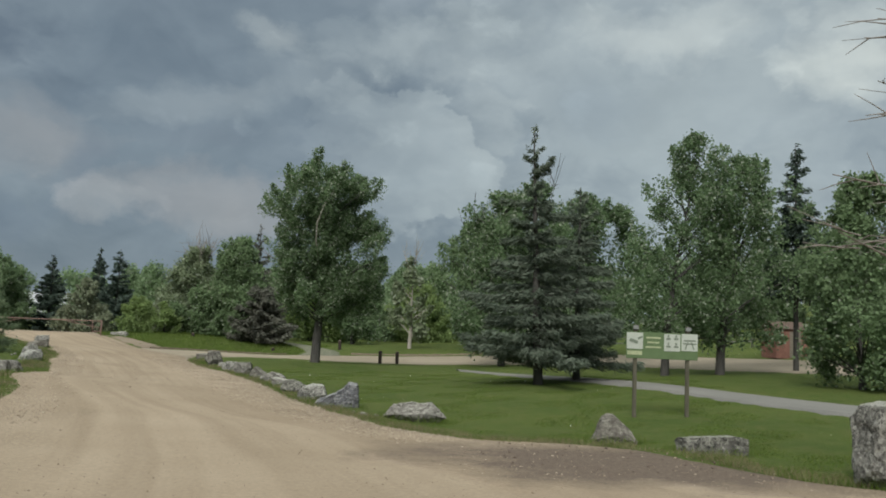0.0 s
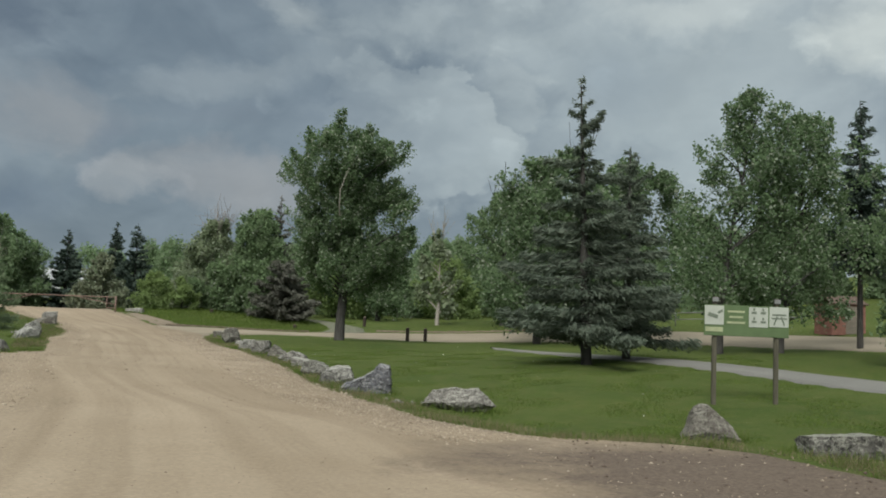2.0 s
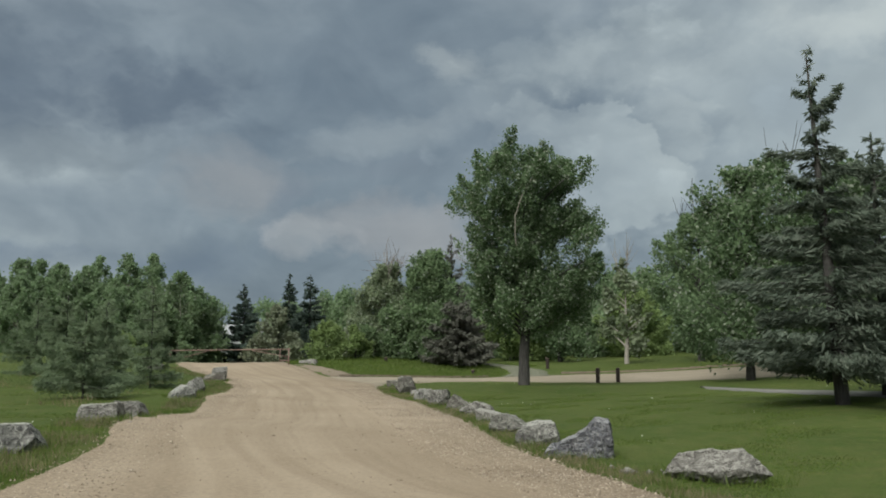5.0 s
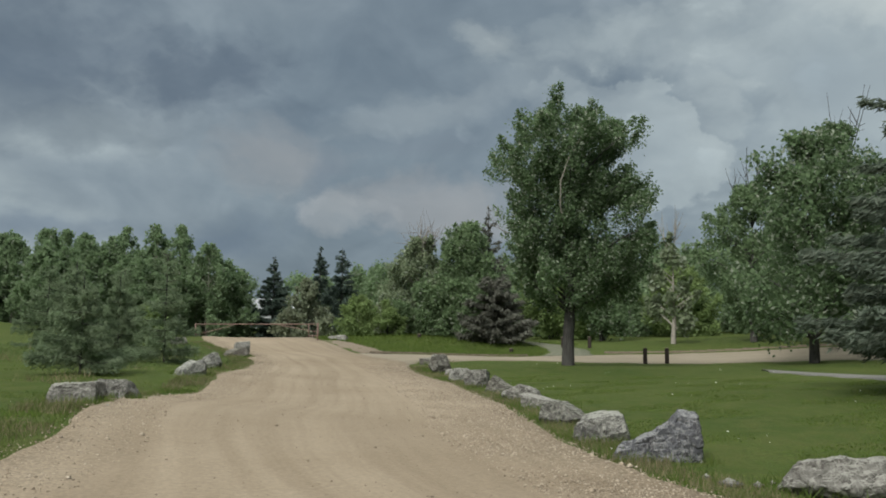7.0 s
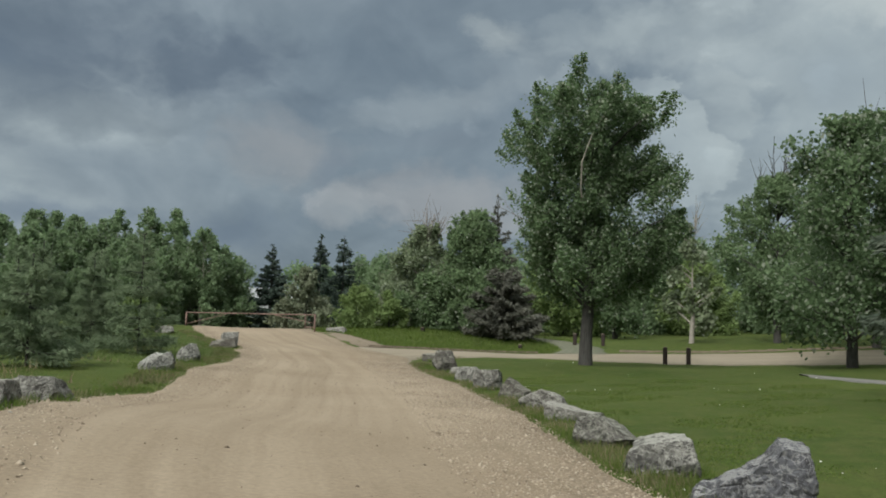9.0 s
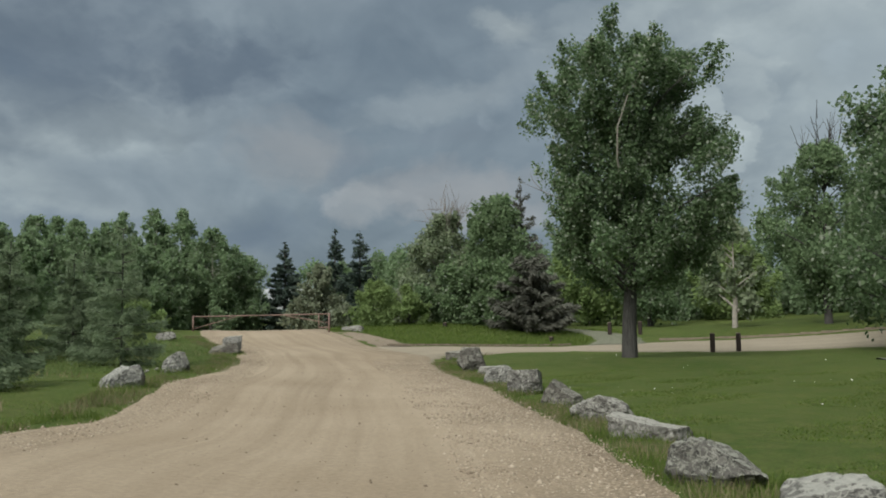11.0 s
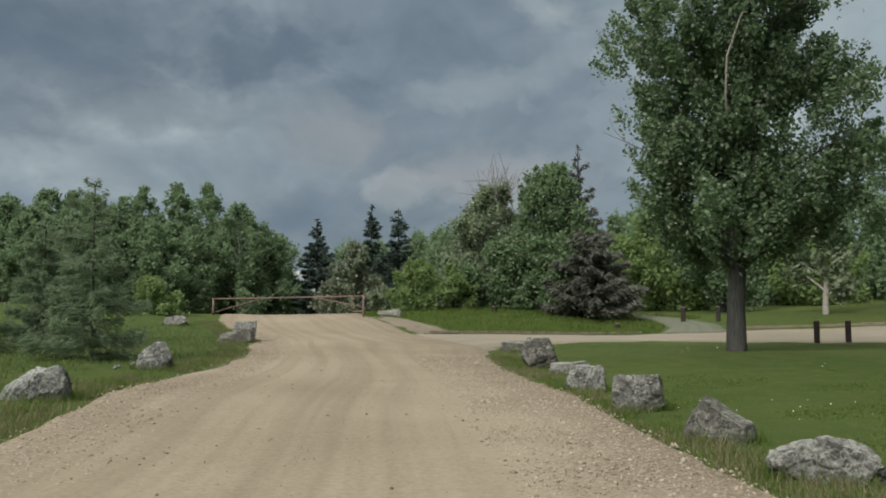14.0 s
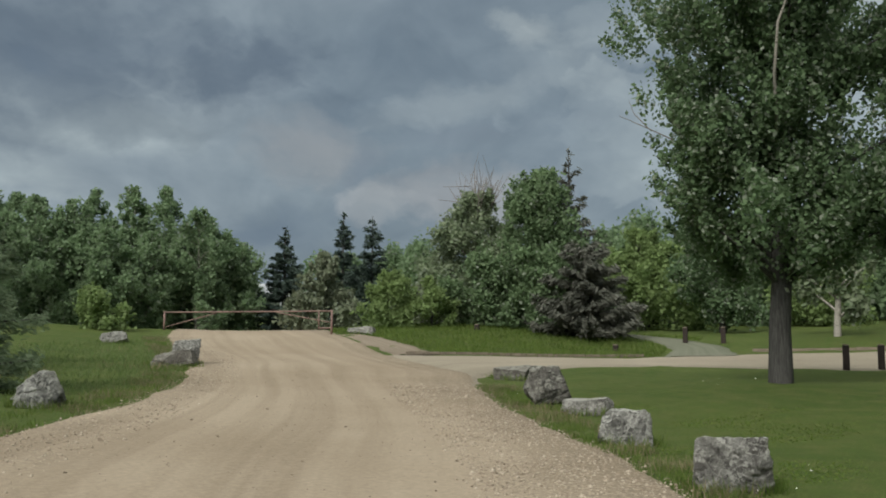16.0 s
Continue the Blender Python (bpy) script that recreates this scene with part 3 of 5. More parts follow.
def make_conifer(name, x, y, height, radius, label, mat, needles=16000, seed=1, base=0.3, droop=0.35, leaf=0.16, ragged=0.25,
                 power=0.85, trunk=0.16, sink=0.0, group="", whorl=0.3, bark=None, top_open=0.0, lean=(0.0, 0.0), thin=0.2):
    """Tiers of drooping boughs round a straight stem, each bough clad in short hanging sprays."""
    rng = np.random.default_rng(seed)
    root = thing(name, x, y, gz(x, y) - sink, label, "spruce tree" if "spruce" in name else "tree", group)
    hs = np.arange(base, height * 0.985, whorl)
    boughs = []
    for h in hs:
        f = (h - base) / (height - base)
        n = int(rng.integers(5, 8)) if f < 0.85 else 4
        for a in rng.uniform(0, 2 * np.pi) + np.arange(n) * 2 * np.pi / n + rng.normal(0, 0.3, n):
            ln = radius * (1 - f) ** power * rng.uniform(1 - ragged, 1 + ragged * 0.5) + 0.1
            if top_open and f > 0.6 and rng.uniform() < top_open:
                ln *= 0.35
            boughs.append((h + rng.uniform(-0.6, 0.6) * whorl, a, ln, f))
    boughs = np.array(boughs)
    weight = boughs[:, 2] ** 1.5
    which = rng.choice(len(boughs), needles, p=weight / weight.sum())
    h, a, ln, f = boughs[which].T
    s = rng.uniform(0.05, 1, needles) ** 0.75
    side = rng.normal(0, 0.095, needles) * ln * (1.1 - s * 0.6)
    rise = np.where(f > 0.75, 0.35, -droop * (1 - 0.5 * f))
    zz = h + rise * ln * s + 0.18 * ln * s * s + rng.normal(0, 0.055, needles) - np.abs(rng.normal(0, 0.12, needles)) * (1 - f)
    p = np.stack([np.cos(a) * ln * s - np.sin(a) * side, np.sin(a) * ln * s + np.cos(a) * side, np.maximum(zz, 0.05)], 1)
    p[:, 0] += lean[0] * p[:, 2] / height
    p[:, 1] += lean[1] * p[:, 2] / height
    out_dir = np.stack([np.cos(a), np.sin(a), -0.35 * np.ones(needles)], 1) + rng.normal(0, 0.45, (needles, 3))
    out_dir /= np.linalg.norm(out_dir, axis=1)[:, None]
    b = np.cross(out_dir, rng.normal(size=(needles, 3)))
    b /= np.linalg.norm(b, axis=1)[:, None] + 1e-9
    sz = (leaf * rng.uniform(0.6, 1.4, needles))[:, None]
    v = np.stack([p - out_dir * sz, p + b * sz * thin, p + out_dir * sz, p - b * sz * thin], 1).reshape(-1, 3)
    pieces = [tube_arrays([(0, 0, -0.15), (0, 0, height * 0.4), (0, 0, height)], [trunk, trunk * 0.7, 0.015], 8)]
    for hh, aa, ll, ff in boughs[:: 2]:
        rise = 0.35 if ff > 0.75 else -droop * (1 - 0.5 * ff)
        t = np.linspace(0, 0.92, 4)
        pieces.append(tube_arrays(np.stack([np.cos(aa) * ll * t, np.sin(aa) * ll * t, hh + rise * ll * t + 0.18 * ll * t * t], 1),
                                  np.linspace(0.022 + ll * 0.008, 0.006, 4), 4))
    tv, tf = join_arrays(pieces)
    tv[:, 0] += lean[0] * tv[:, 2] / height
    tv[:, 1] += lean[1] * tv[:, 2] / height
    array_mesh("trunk", tv, tf, bark or BARK, root, smooth=True)
    array_mesh("crown", v, np.arange(4 * needles).reshape(-1, 4), mat, root)
    return root


# ---------- ground, roads, path ----------
def axis_steps(lo, fine_lo, fine_hi, hi, fine, grow=1.22):
    mid = list(np.arange(fine_lo, fine_hi + 1e-6, fine))
    a, step = [], fine
    q = fine_lo
    while q > lo:
        step *= grow
        q -= step
        a.append(max(q, lo))
    b, step, q = [], fine, mid[-1]
    while q < hi:
        step *= grow
        q += step
        b.append(min(q, hi))
    return np.array(a[::-1] + mid + b)


LEFT = [(-4, -14), (-5, 0), (-7.6, 8), (-9.5, 14.3), (-10.25, 16.0), (-11.0, 18.0), (-11.75, 19.8), (-13.3, 22.1), (-14.5, 24.2), (-15.05, 26.1), (-15.1, 27.4), (-16.0, 29.1), (-17.2, 31.3), (-18.0, 32.6), (-19.65, 35.9), (-20.75, 38.5), (-22.4, 41.65), (-23.3, 42.85), (-26.9, 47.8), (-30.1, 50.9), (-33.4, 54.6), (-36.2, 58.3), (-39.5, 63), (-45, 72)]
RIGHT = [(6, -14), (7, 0), (8, 9), (5.2, 13.1), (3.5, 14.0), (2.6, 15.2), (2.0, 16.6), (0.6, 17.7), (-1.4, 17.5), (-3.3, 19.2), (-4.5, 21.2), (-5.6, 22.5), (-6.9, 24.8), (-8.2, 28.0), (-9.9, 31.3), (-11.2, 33.8), (-12.5, 36.7), (-14.4, 40.0), (-16.0, 42.7), (-17.3, 45.2)]
RIGHT_FAR = [(-17.3, 45.2), (-18.3, 48.0), (-23.8, 54.2), (-26.0, 57.0), (-28.6, 59.6), (-31.5, 63), (-37, 72)]
side_near = [(-17.0, 44.6), (-17.9, 47.6), (-17.6, 51.0), (-16.0, 54.4), (-13.5, 56.6), (-10.5, 57.6), (-6.5, 58.6), (-1, 58.2), (5.0, 55.0), (9.2, 51.0), (13, 46.5), (20, 38)]
side_far = [(-21.5, 47.5), (-24.2, 54.2), (-21.0, 57.0), (-17.2, 59.6), (-14.6, 62.8), (-11.5, 65.0), (-7, 66.2), (-1, 66.4), (8, 64.5), (15, 60), (22, 52), (30, 42)]
track_l, track_r = [(-15.8, 61.0), (-15.8, 64.0), (-16.8, 66.2), (-18.4, 67.6), (-20.2, 69.4)], [(-12.6, 63.2), (-13.6, 66.2), (-15.3, 68.0), (-17.1, 69.2), (-19.4, 70.8)]
path_l = [(-3.9, 48.6), (-1.2, 44.6), (2.6, 40.6), (5.2, 36.4), (7.2, 32.4), (9.6, 28.8), (15, 24), (34, 12)]
path_r = [(-3.6, 46.8), (-0.9, 41.4), (1.8, 36.8), (4.0, 32.8), (5.9, 28.8), (7.8, 25.6), (13.5, 20), (32, 8)]


def inside_way(lft, rgt, x, y, margin=0.55):
    """1 well inside the way between two edges, 0 outside or close to its rims."""
    poly = np.array(list(lft) + list(rgt)[::-1], float)
    hit = np.zeros(x.shape, bool)
    near = np.full(x.shape, 9.0)
    for (x0, y0), (x1, y1) in zip(poly, np.roll(poly, -1, 0)):
        cross = ((y0 > y) != (y1 > y)) & (x < (x1 - x0) * (y - y0) / (y1 - y0 + 1e-12) + x0)
        hit ^= cross
        t = np.clip(((x - x0) * (x1 - x0) + (y - y0) * (y1 - y0)) / ((x1 - x0) ** 2 + (y1 - y0) ** 2 + 1e-9), 0, 1)
        near = np.minimum(near, np.hypot(x - x0 - t * (x1 - x0), y - y0 - t * (y1 - y0)))
    return (hit & (near > margin)).astype(float)


gx = axis_steps(-2500, -45, 22, 2500, 0.5)
gy = axis_steps(-2500, -4, 80, 2500, 0.5)
X, Y = np.meshgrid(gx, gy)
Z = ground_z(X, Y)
ripple = 0.022 * np.sin(1.3 * X + 0.7 * Y) * np.sin(0.9 * Y - 0.5 * X) + 0.012 * np.sin(3.1 * X - 1.7 * Y)
Z = Z + ripple * ((np.abs(X) < 60) & (Y < 90))
for lft, rgt in ((LEFT, RIGHT + RIGHT_FAR[1:]), (side_far, side_near), (path_l, path_r), (track_l, track_r)):
    Z = Z - 0.1 * inside_way(lft, rgt, X, Y)
nx, ny = len(gx), len(gy)
idx = np.arange(nx * ny).reshape(ny, nx)
quads = np.stack([idx[:-1, :-1], idx[:-1, 1:], idx[1:, 1:], idx[1:, :-1]], -1).reshape(-1, 4)
ground = array_mesh("ground", np.stack([X, Y, Z], -1).reshape(-1, 3), quads, LAWN, smooth=True)
tagged(ground, "mown green park lawn, gently rolling, paler in patches", "ground", kind="structure")


def resample(points, n):
    p = np.asarray(points, float)
    s = np.r_[0, np.cumsum(np.linalg.norm(np.diff(p, axis=0), axis=1))]
    t = np.linspace(0, s[-1], n)
    q = np.stack([np.interp(t, s, p[:, 0]), np.interp(t, s, p[:, 1])], 1)
    for _ in range(3):
        q[1:-1] = (q[:-2] + 2 * q[1:-1] + q[2:]) / 4
    return q


def strip(name, left, right, n, across, lift, mat, label, category, rough_edge=0.12, relief=0.015, seed=0):
    """A surfaced way between two edges: its rims wander and dive just under the turf."""
    L, R = resample(left, n), resample(right, n)
    u = np.linspace(0, 1, across)
    P = L[:, None] * (1 - u)[None, :, None] + R[:, None] * u[None, :, None]
    d = R - L
    wd = np.linalg.norm(d, axis=1)
    d = d / wd[:, None]
    for i in range(n):
        wl = noise.noise((L[i, 0] * 0.9, L[i, 1] * 0.9, seed)) + 0.5 * noise.noise((L[i, 0] * 3, L[i, 1] * 3, seed))
        wr = noise.noise((R[i, 0] * 0.9, R[i, 1] * 0.9, seed + 7)) + 0.5 * noise.noise((R[i, 0] * 3, R[i, 1] * 3, seed + 7))
        P[i, :2] += d[i] * wl * rough_edge
        P[i, -2:] += d[i] * wr * rough_edge
    z = ground_z(P[..., 0], P[..., 1]) + lift
    wob = np.array([[noise.noise((a * 0.7, b * 0.7, 3)) + 0.6 * noise.noise((a * 2.6, b * 2.6, 9)) for a, b in row] for row in P])
    z = z + wob * relief
    z[:, 0] -= lift + 0.06
    z[:, -1] -= lift + 0.06
    V = np.concatenate([P, z[..., None]], -1).reshape(-1, 3)
    k = np.arange(n * across).reshape(n, across)
    F = np.stack([k[:-1, :-1], k[:-1, 1:], k[1:, 1:], k[1:, :-1]], -1).reshape(-1, 4)
    ob = array_mesh(name, V, F, mat, smooth=True)
    me = ob.data
    uvl = me.uv_layers.new(name="UVMap")
    s = np.r_[0, np.cumsum(np.linalg.norm(np.diff((L + R) / 2, axis=0), axis=1))]
    uvs = np.stack([np.broadcast_to(u, (n, across)), np.broadcast_to(s[:, None], (n, across))], -1).reshape(-1, 2)
    uvl.data.foreach_set("uv", uvs[F.ravel()].astype(np.float32).ravel())
    return tagged(ob, label, category, kind="structure")


road = strip("road", LEFT, RIGHT + RIGHT_FAR[1:], 300, 46, 0.035, ROAD, "sandy beige gravel road with faint wheel tracks and loose grit", "road", 0.16, 0.009, 1)
side_road = strip("side_road", side_far, side_near, 160, 14, 0.022, SIDE, "pale gravel side road curving off behind the lawn", "road", 0.12, 0.012, 5)
footpath = strip("footpath", path_l, path_r, 90, 8, 0.045, PATHM, "narrow grey gravel footpath across the lawn", "path", 0.05, 0.006, 8)
track = strip("track", track_l, track_r, 60, 8, 0.042, TRACK, "worn grey-green track leading in between the trees", "path", 0.15, 0.01, 12)

EARTH = gravel_material("bare_earth", (0.19, 0.156, 0.114), (0.235, 0.195, 0.145), (0.13, 0.105, 0.078))
bare_earth = strip("bare_earth", [(-23.6, 54.2), (-25.2, 56.0), (-27.0, 58.0), (-28.6, 59.3)], [(-22.4, 55.7), (-23.9, 57.6), (-26.0, 59.3), (-27.6, 60.0)], 50, 10, 0.03, EARTH, "bare trodden brown earth at the corner of the grass island", "earth", 0.3, 0.02, 15)

# ---------- boulders ----------
def make_boulder(x, y, w, d, h, rz, mat, label, seed, slope=0.0, taper=0.15, planes=14, jitter=0.16, sink=0.12, ridge=None, rough=1.0, flat=1.0):
    """A split boulder: a ball cut by tilted planes into flat faces, its arrises worn and its faces pitted and cracked."""
    rng = np.random.default_rng(seed * 7 + 3)
    bm = bmesh.new()
    bmesh.ops.create_icosphere(bm, subdivisions=6, radius=1.0)
    v = np.array([q.co[:] for q in bm.verts])
    cuts = []
    for axis, dist in (((1, 0, taper), 1.0), ((-1, 0, taper), 1.0), ((0, 1, taper), 1.0), ((0, -1, taper), 1.0), ((-slope, 0, 1), flat), ((0, 0, -1), 1.0)):
        n = np.array(axis, float) + rng.normal(0, jitter, 3)
        cuts.append((n / np.linalg.norm(n), dist))
    for _ in range(planes):
        n = rng.normal(size=3) * (1, 1, 0.8)
        cuts.append((n / np.linalg.norm(n), rng.uniform(1.02, 1.26)))
    r = np.full(len(v), 2.0)
    for n, dist in cuts:
        k = v @ n
        r = np.where(k > 0.05, np.minimum(r, dist / np.maximum(k, 0.05)), r)
    p = v * r[:, None]
    lo, hi = p.min(0), p.max(0)
    size = np.array([w, d, h + sink])
    p = (p - lo) / (hi - lo) * size - np.array([w / 2, d / 2, sink])
    if ridge:
        p[:, 2] = np.where(p[:, 2] > 0, p[:, 2] * np.interp(p[:, 0] / w, (-0.5, -0.25, 0.0, 0.25, 0.5), ridge), p[:, 2])
    for q, co in zip(bm.verts, p):
        q.co = co
    bm.normal_update()
    grain = rng.uniform(-1, 1, 3)
    for q in bm.verts:
        c = q.co * 3.0 + Vector((seed * 3.1, seed * 1.7, 0))
        step = noise.noise(Vector((c.x * 0.7 + grain[0] * c.z, c.y * 0.7, c.z * 2.6 + grain[1] * c.x)))
        q.co += q.normal * rough * (0.032 * noise.noise(c * 0.9) + 0.012 * math.floor(step * 3) / 3 - 0.012 * max(0.0, 0.1 - abs(noise.noise(c * 1.4))) / 0.1 + 0.011 * noise.noise(c * 4.5) + 0.006 * noise.noise(c * 11.0))
    me = bpy.data.meshes.new("boulder")
    bm.to_mesh(me)
    bm.free()
    ob = link_mesh("boulder", me, mat, smooth=True)
    me.set_sharp_from_angle(angle=radians(38))
    ob.matrix_basis = pose(x, y, gz(x, y), 0, 0, rz)
    return tagged(ob, label, "rock", "boulders along the road")


BOULDERS = [
    (4.5, 14.15, 1.1, 0.9, 1.2, 10, ROCK, "tall upright grey granite boulder with mottled lichen", 1, 0.0),
    (2.68, 17.35, 1.2, 0.6, 0.33, 5, ROCK_DARK, "flat-topped pale grey slab boulder on the grass", 2, 0.0),
    (1.14, 18.9, 0.92, 0.7, 0.51, 5, ROCK_DARK, "pointed dark boulder with a pale crest", 3, -0.3),
    (-3.12, 22.05, 1.5, 0.8, 0.44, 8, ROCK, "long low rounded grey boulder at the gravel edge", 4, 0.0),
    (-5.28, 23.25, 1.2, 0.5, 0.58, 8, ROCK_BLUE, "blue-grey boulder rising to a ridged upright end", 5, 0.1),
    (-6.2, 24.6, 0.86, 0.6, 0.44, 8, ROCK, "blocky grey boulder with a flat pale top", 7, 0.2),
    (-7.08, 26.4, 1.0, 0.6, 0.4, -12, ROCK_DARK, "wedge-shaped mottled boulder with a pale ridge", 8, -0.3),
    (-8.1, 29.25, 1.1, 0.45, 0.29, -20, ROCK, "long low slab boulder with a pale top", 9, -0.3),
    (-8.97, 31.05, 0.98, 0.6, 0.35, -6, ROCK, "rounded grey boulder with white veins", 10, 0.0),
    (-10.08, 32.85, 0.78, 0.5, 0.48, -6, ROCK_DARK, "angular brown-grey boulder sloping to one side", 11, -0.5),
    (-11.38, 35.35, 0.72, 0.5, 0.5, 4, ROCK, "square pale grey block boulder", 12, 0.0),
    (-12.88, 38.35, 0.7, 0.5, 0.45, 10, ROCK, "small blocky grey boulder", 13, -0.05),
    (-14.2, 41.95, 0.97, 0.45, 0.27, 12, ROCK, "low flat grey boulder in the grass", 14, 0.0),
    (-15.06, 42.7, 0.92, 0.7, 0.74, 16, ROCK_DARK, "rounded grey and black boulder", 15, -0.1),
    (-17.3, 47.7, 0.95, 0.6, 0.33, 20, ROCK_DARK, "low dark boulder at the road junction", 16, -0.2),
    (-12.1, 18.5, 1.0, 0.6, 0.38, 40, ROCK, "pale grey boulder in long grass", 17, 0.0),
    (-14.15, 22.95, 0.92, 0.55, 0.32, 40, ROCK, "wide grey slab boulder with a pale top", 18, 0.15),
    (-14.6, 24.4, 0.88, 0.5, 0.37, 40, ROCK, "blocky grey boulder on the bank", 19, -0.1),
    (-17.65, 30.9, 0.82, 0.6, 0.42, 44, ROCK, "sloping pale grey boulder on the bank", 20, 0.25),
    (-20.85, 36.55, 0.68, 0.55, 0.54, 44, ROCK, "small pale boulder on the bank", 21, 0.0),
    (-25.05, 44.7, 1.2, 0.7, 0.42, 38, ROCK_DARK, "dark flat boulder at the road bend", 22, 0.1),
    (-25.3, 45.5, 0.7, 0.6, 0.64, 38, ROCK, "grey boulder behind a flat dark one", 23, 0.1),
    (-32.5, 50.9, 0.95, 0.7, 0.4, 40, ROCK, "pale flat boulder near the gate", 24, 0.0),
    (-28.0, 60.6, 1.3, 0.7, 0.3, 20, ROCK, "white flat stone beside the gate post", 25, 0.0),
]
ROCK_FORM = {1: {"taper": 0.15, "rough": 1.5, "planes": 18}, 2: {"taper": 0.02, "planes": 4, "jitter": 0.07, "flat": 0.8}, 3: {"taper": 0.5, "planes": 8, "ridge": (0.5, 1.02, 1.08, 0.82, 0.5)},
             4: {"rough": 1.6, "taper": 0.3, "planes": 18, "ridge": (0.7, 0.95, 1.0, 0.98, 0.85)}, 5: {"taper": 0.05, "planes": 4, "jitter": 0.08, "ridge": (0.42, 0.45, 0.64, 1.08, 0.96), "rough": 1.5},
             7: {"taper": 0.12, "planes": 7, "ridge": (0.72, 0.85, 0.95, 1.05, 1.0)}, 8: {"taper": 0.3, "ridge": (0.85, 1.05, 1.0, 0.85, 0.6), "rough": 1.4}, 9: {"taper": 0.06, "planes": 6, "jitter": 0.08}, 10: {"taper": 0.3, "planes": 20, "rough": 1.4, "ridge": (0.8, 0.95, 1.05, 1.0, 0.75)},
             11: {"taper": 0.2, "planes": 7, "ridge": (1.0, 1.1, 0.9, 0.7, 0.5)}, 12: {"taper": 0.05, "planes": 5, "jitter": 0.06}, 13: {"taper": 0.12, "planes": 9, "jitter": 0.1}, 14: {"taper": 0.1, "planes": 8, "jitter": 0.1}, 15: {"taper": 0.3, "planes": 14, "rough": 1.3},
             17: {"taper": 0.3}, 18: {"taper": 0.12, "planes": 8, "flat": 0.85}, 19: {"taper": 0.1, "planes": 9}, 20: {"taper": 0.2, "ridge": (0.5, 0.8, 1.0, 1.0, 0.95)}, 21: {"taper": 0.4, "planes": 20, "ridge": (0.4, 0.8, 1.0, 1.0, 0.8)}}
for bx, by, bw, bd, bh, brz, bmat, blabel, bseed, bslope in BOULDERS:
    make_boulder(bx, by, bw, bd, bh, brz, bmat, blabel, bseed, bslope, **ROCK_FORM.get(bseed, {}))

# ---------- trees ----------
POPLAR_LOBES = [(-0.7, 10.0, 0.75), (0.6, 9.7, 0.85), (1.7, 9.2, 0.9), (2.1, 8.9, 0.75), (-1.6, 9.4, 0.85), (-2.4, 8.2, 0.9), (0.0, 9.0, 1.2), (0.9, 8.2, 1.1), (1.0, 7.0, 1.1), (-0.6, 8.0, 1.1), (0.2, 5.2, 1.2), (-1.5, 7.5, 1.1), (0.2, 7.5, 1.3), (1.8, 7.4, 1.0), (2.6, 7.3, 0.75),
                (-1.9, 6.0, 1.0), (-0.3, 6.0, 1.2), (1.0, 6.3, 0.9), (-1.5, 4.7, 1.0), (0.0, 4.6, 1.2), (1.6, 4.6, 1.1), (2.8, 5.1, 0.9), (2.9, 4.3, 0.8), (-0.8, 3.6, 0.8), (0.8, 3.5, 0.9), (2.0, 3.6, 0.8), (1.4, 2.9, 0.75), (-1.3, 3.1, 0.7), (0.2, 2.8, 0.7), (-0.6, 2.6, 0.5), (2.6, 3.2, 0.7),
                (-1.8, 5.2, 0.8), (-1.9, 4.3, 0.8), (-1.6, 3.5, 0.8), (2.2, 6.2, 0.75), (-0.6, 10.5, 0.45), (2.9, 6.9, 0.6)]
poplar = make_broadleaf("poplar_tree", -11.2, 47.1, 11.6, 3.15, 2.7, 112000, 0.076, "full green poplar with a thick grey trunk on the lawn", kind="poplar", mat=POPLAR, trunk=0.24, clusters=760, seed=3, tight=0.2, wide=0.35, lobes_at=POPLAR_LOBES, turn=0.38)
v, f = tube_arrays([(0.1, -0.9, 5.2), (0.1, -1.8, 6.2), (0.2, -2.2, 7.1), (0.55, -2.3, 8.0), (0.95, -2.2, 8.7)], [0.04, 0.034, 0.028, 0.02, 0.008], 6)
array_mesh("bare_limb", v, f, PALE_BARK, poplar, "pale bare limb curving up through the leaves", True)
v, f = join_arrays([tube_arrays([(-1.2, -0.5, 4.8), (-2.4, -1.0, 5.4), (-3.1, -1.2, 5.75)], [0.02, 0.013, 0.005], 5), tube_arrays([(-2.5, -1.02, 5.45), (-2.8, -1.1, 5.8), (-2.9, -1.15, 6.1)], [0.012, 0.008, 0.004], 5)])
array_mesh("dead_twig", v, f, DEAD_WOOD, poplar, "thin dead twig sticking out of the crown", True)
make_conifer("spruce_tree", 0.1, 35.0, 9.75, 3.0, "tall grey-green spruce with ragged drooping boughs", SPRUCE, 36000, 5, 1.15, 0.24, 0.12, 0.6, 0.95, 0.2, top_open=0.35, whorl=0.42, lean=(-0.45, -0.3))
make_conifer("spruce_tree", 1.75, 38.3, 8.1, 2.4, "shorter grey-green spruce beside a taller one", SPRUCE, 24000, 6, 1.0, 0.24, 0.12, 0.6, 0.95, 0.17, whorl=0.42)
make_broadleaf("cottonwood_tree", -1.6, 55.0, 11.0, 3.5, 1.4, 26000, 0.125, "broad green cottonwood behind the spruces", kind="oval", mat=POPLAR, clusters=340, seed=11, group="cottonwoods", tight=0.2)
make_broadleaf("cottonwood_tree", 3.4, 55.0, 10.8, 3.5, 1.4, 26000, 0.125, "broad green cottonwood behind the spruces", kind="oval", mat=POPLAR, clusters=340, seed=12, group="cottonwoods", tight=0.2)
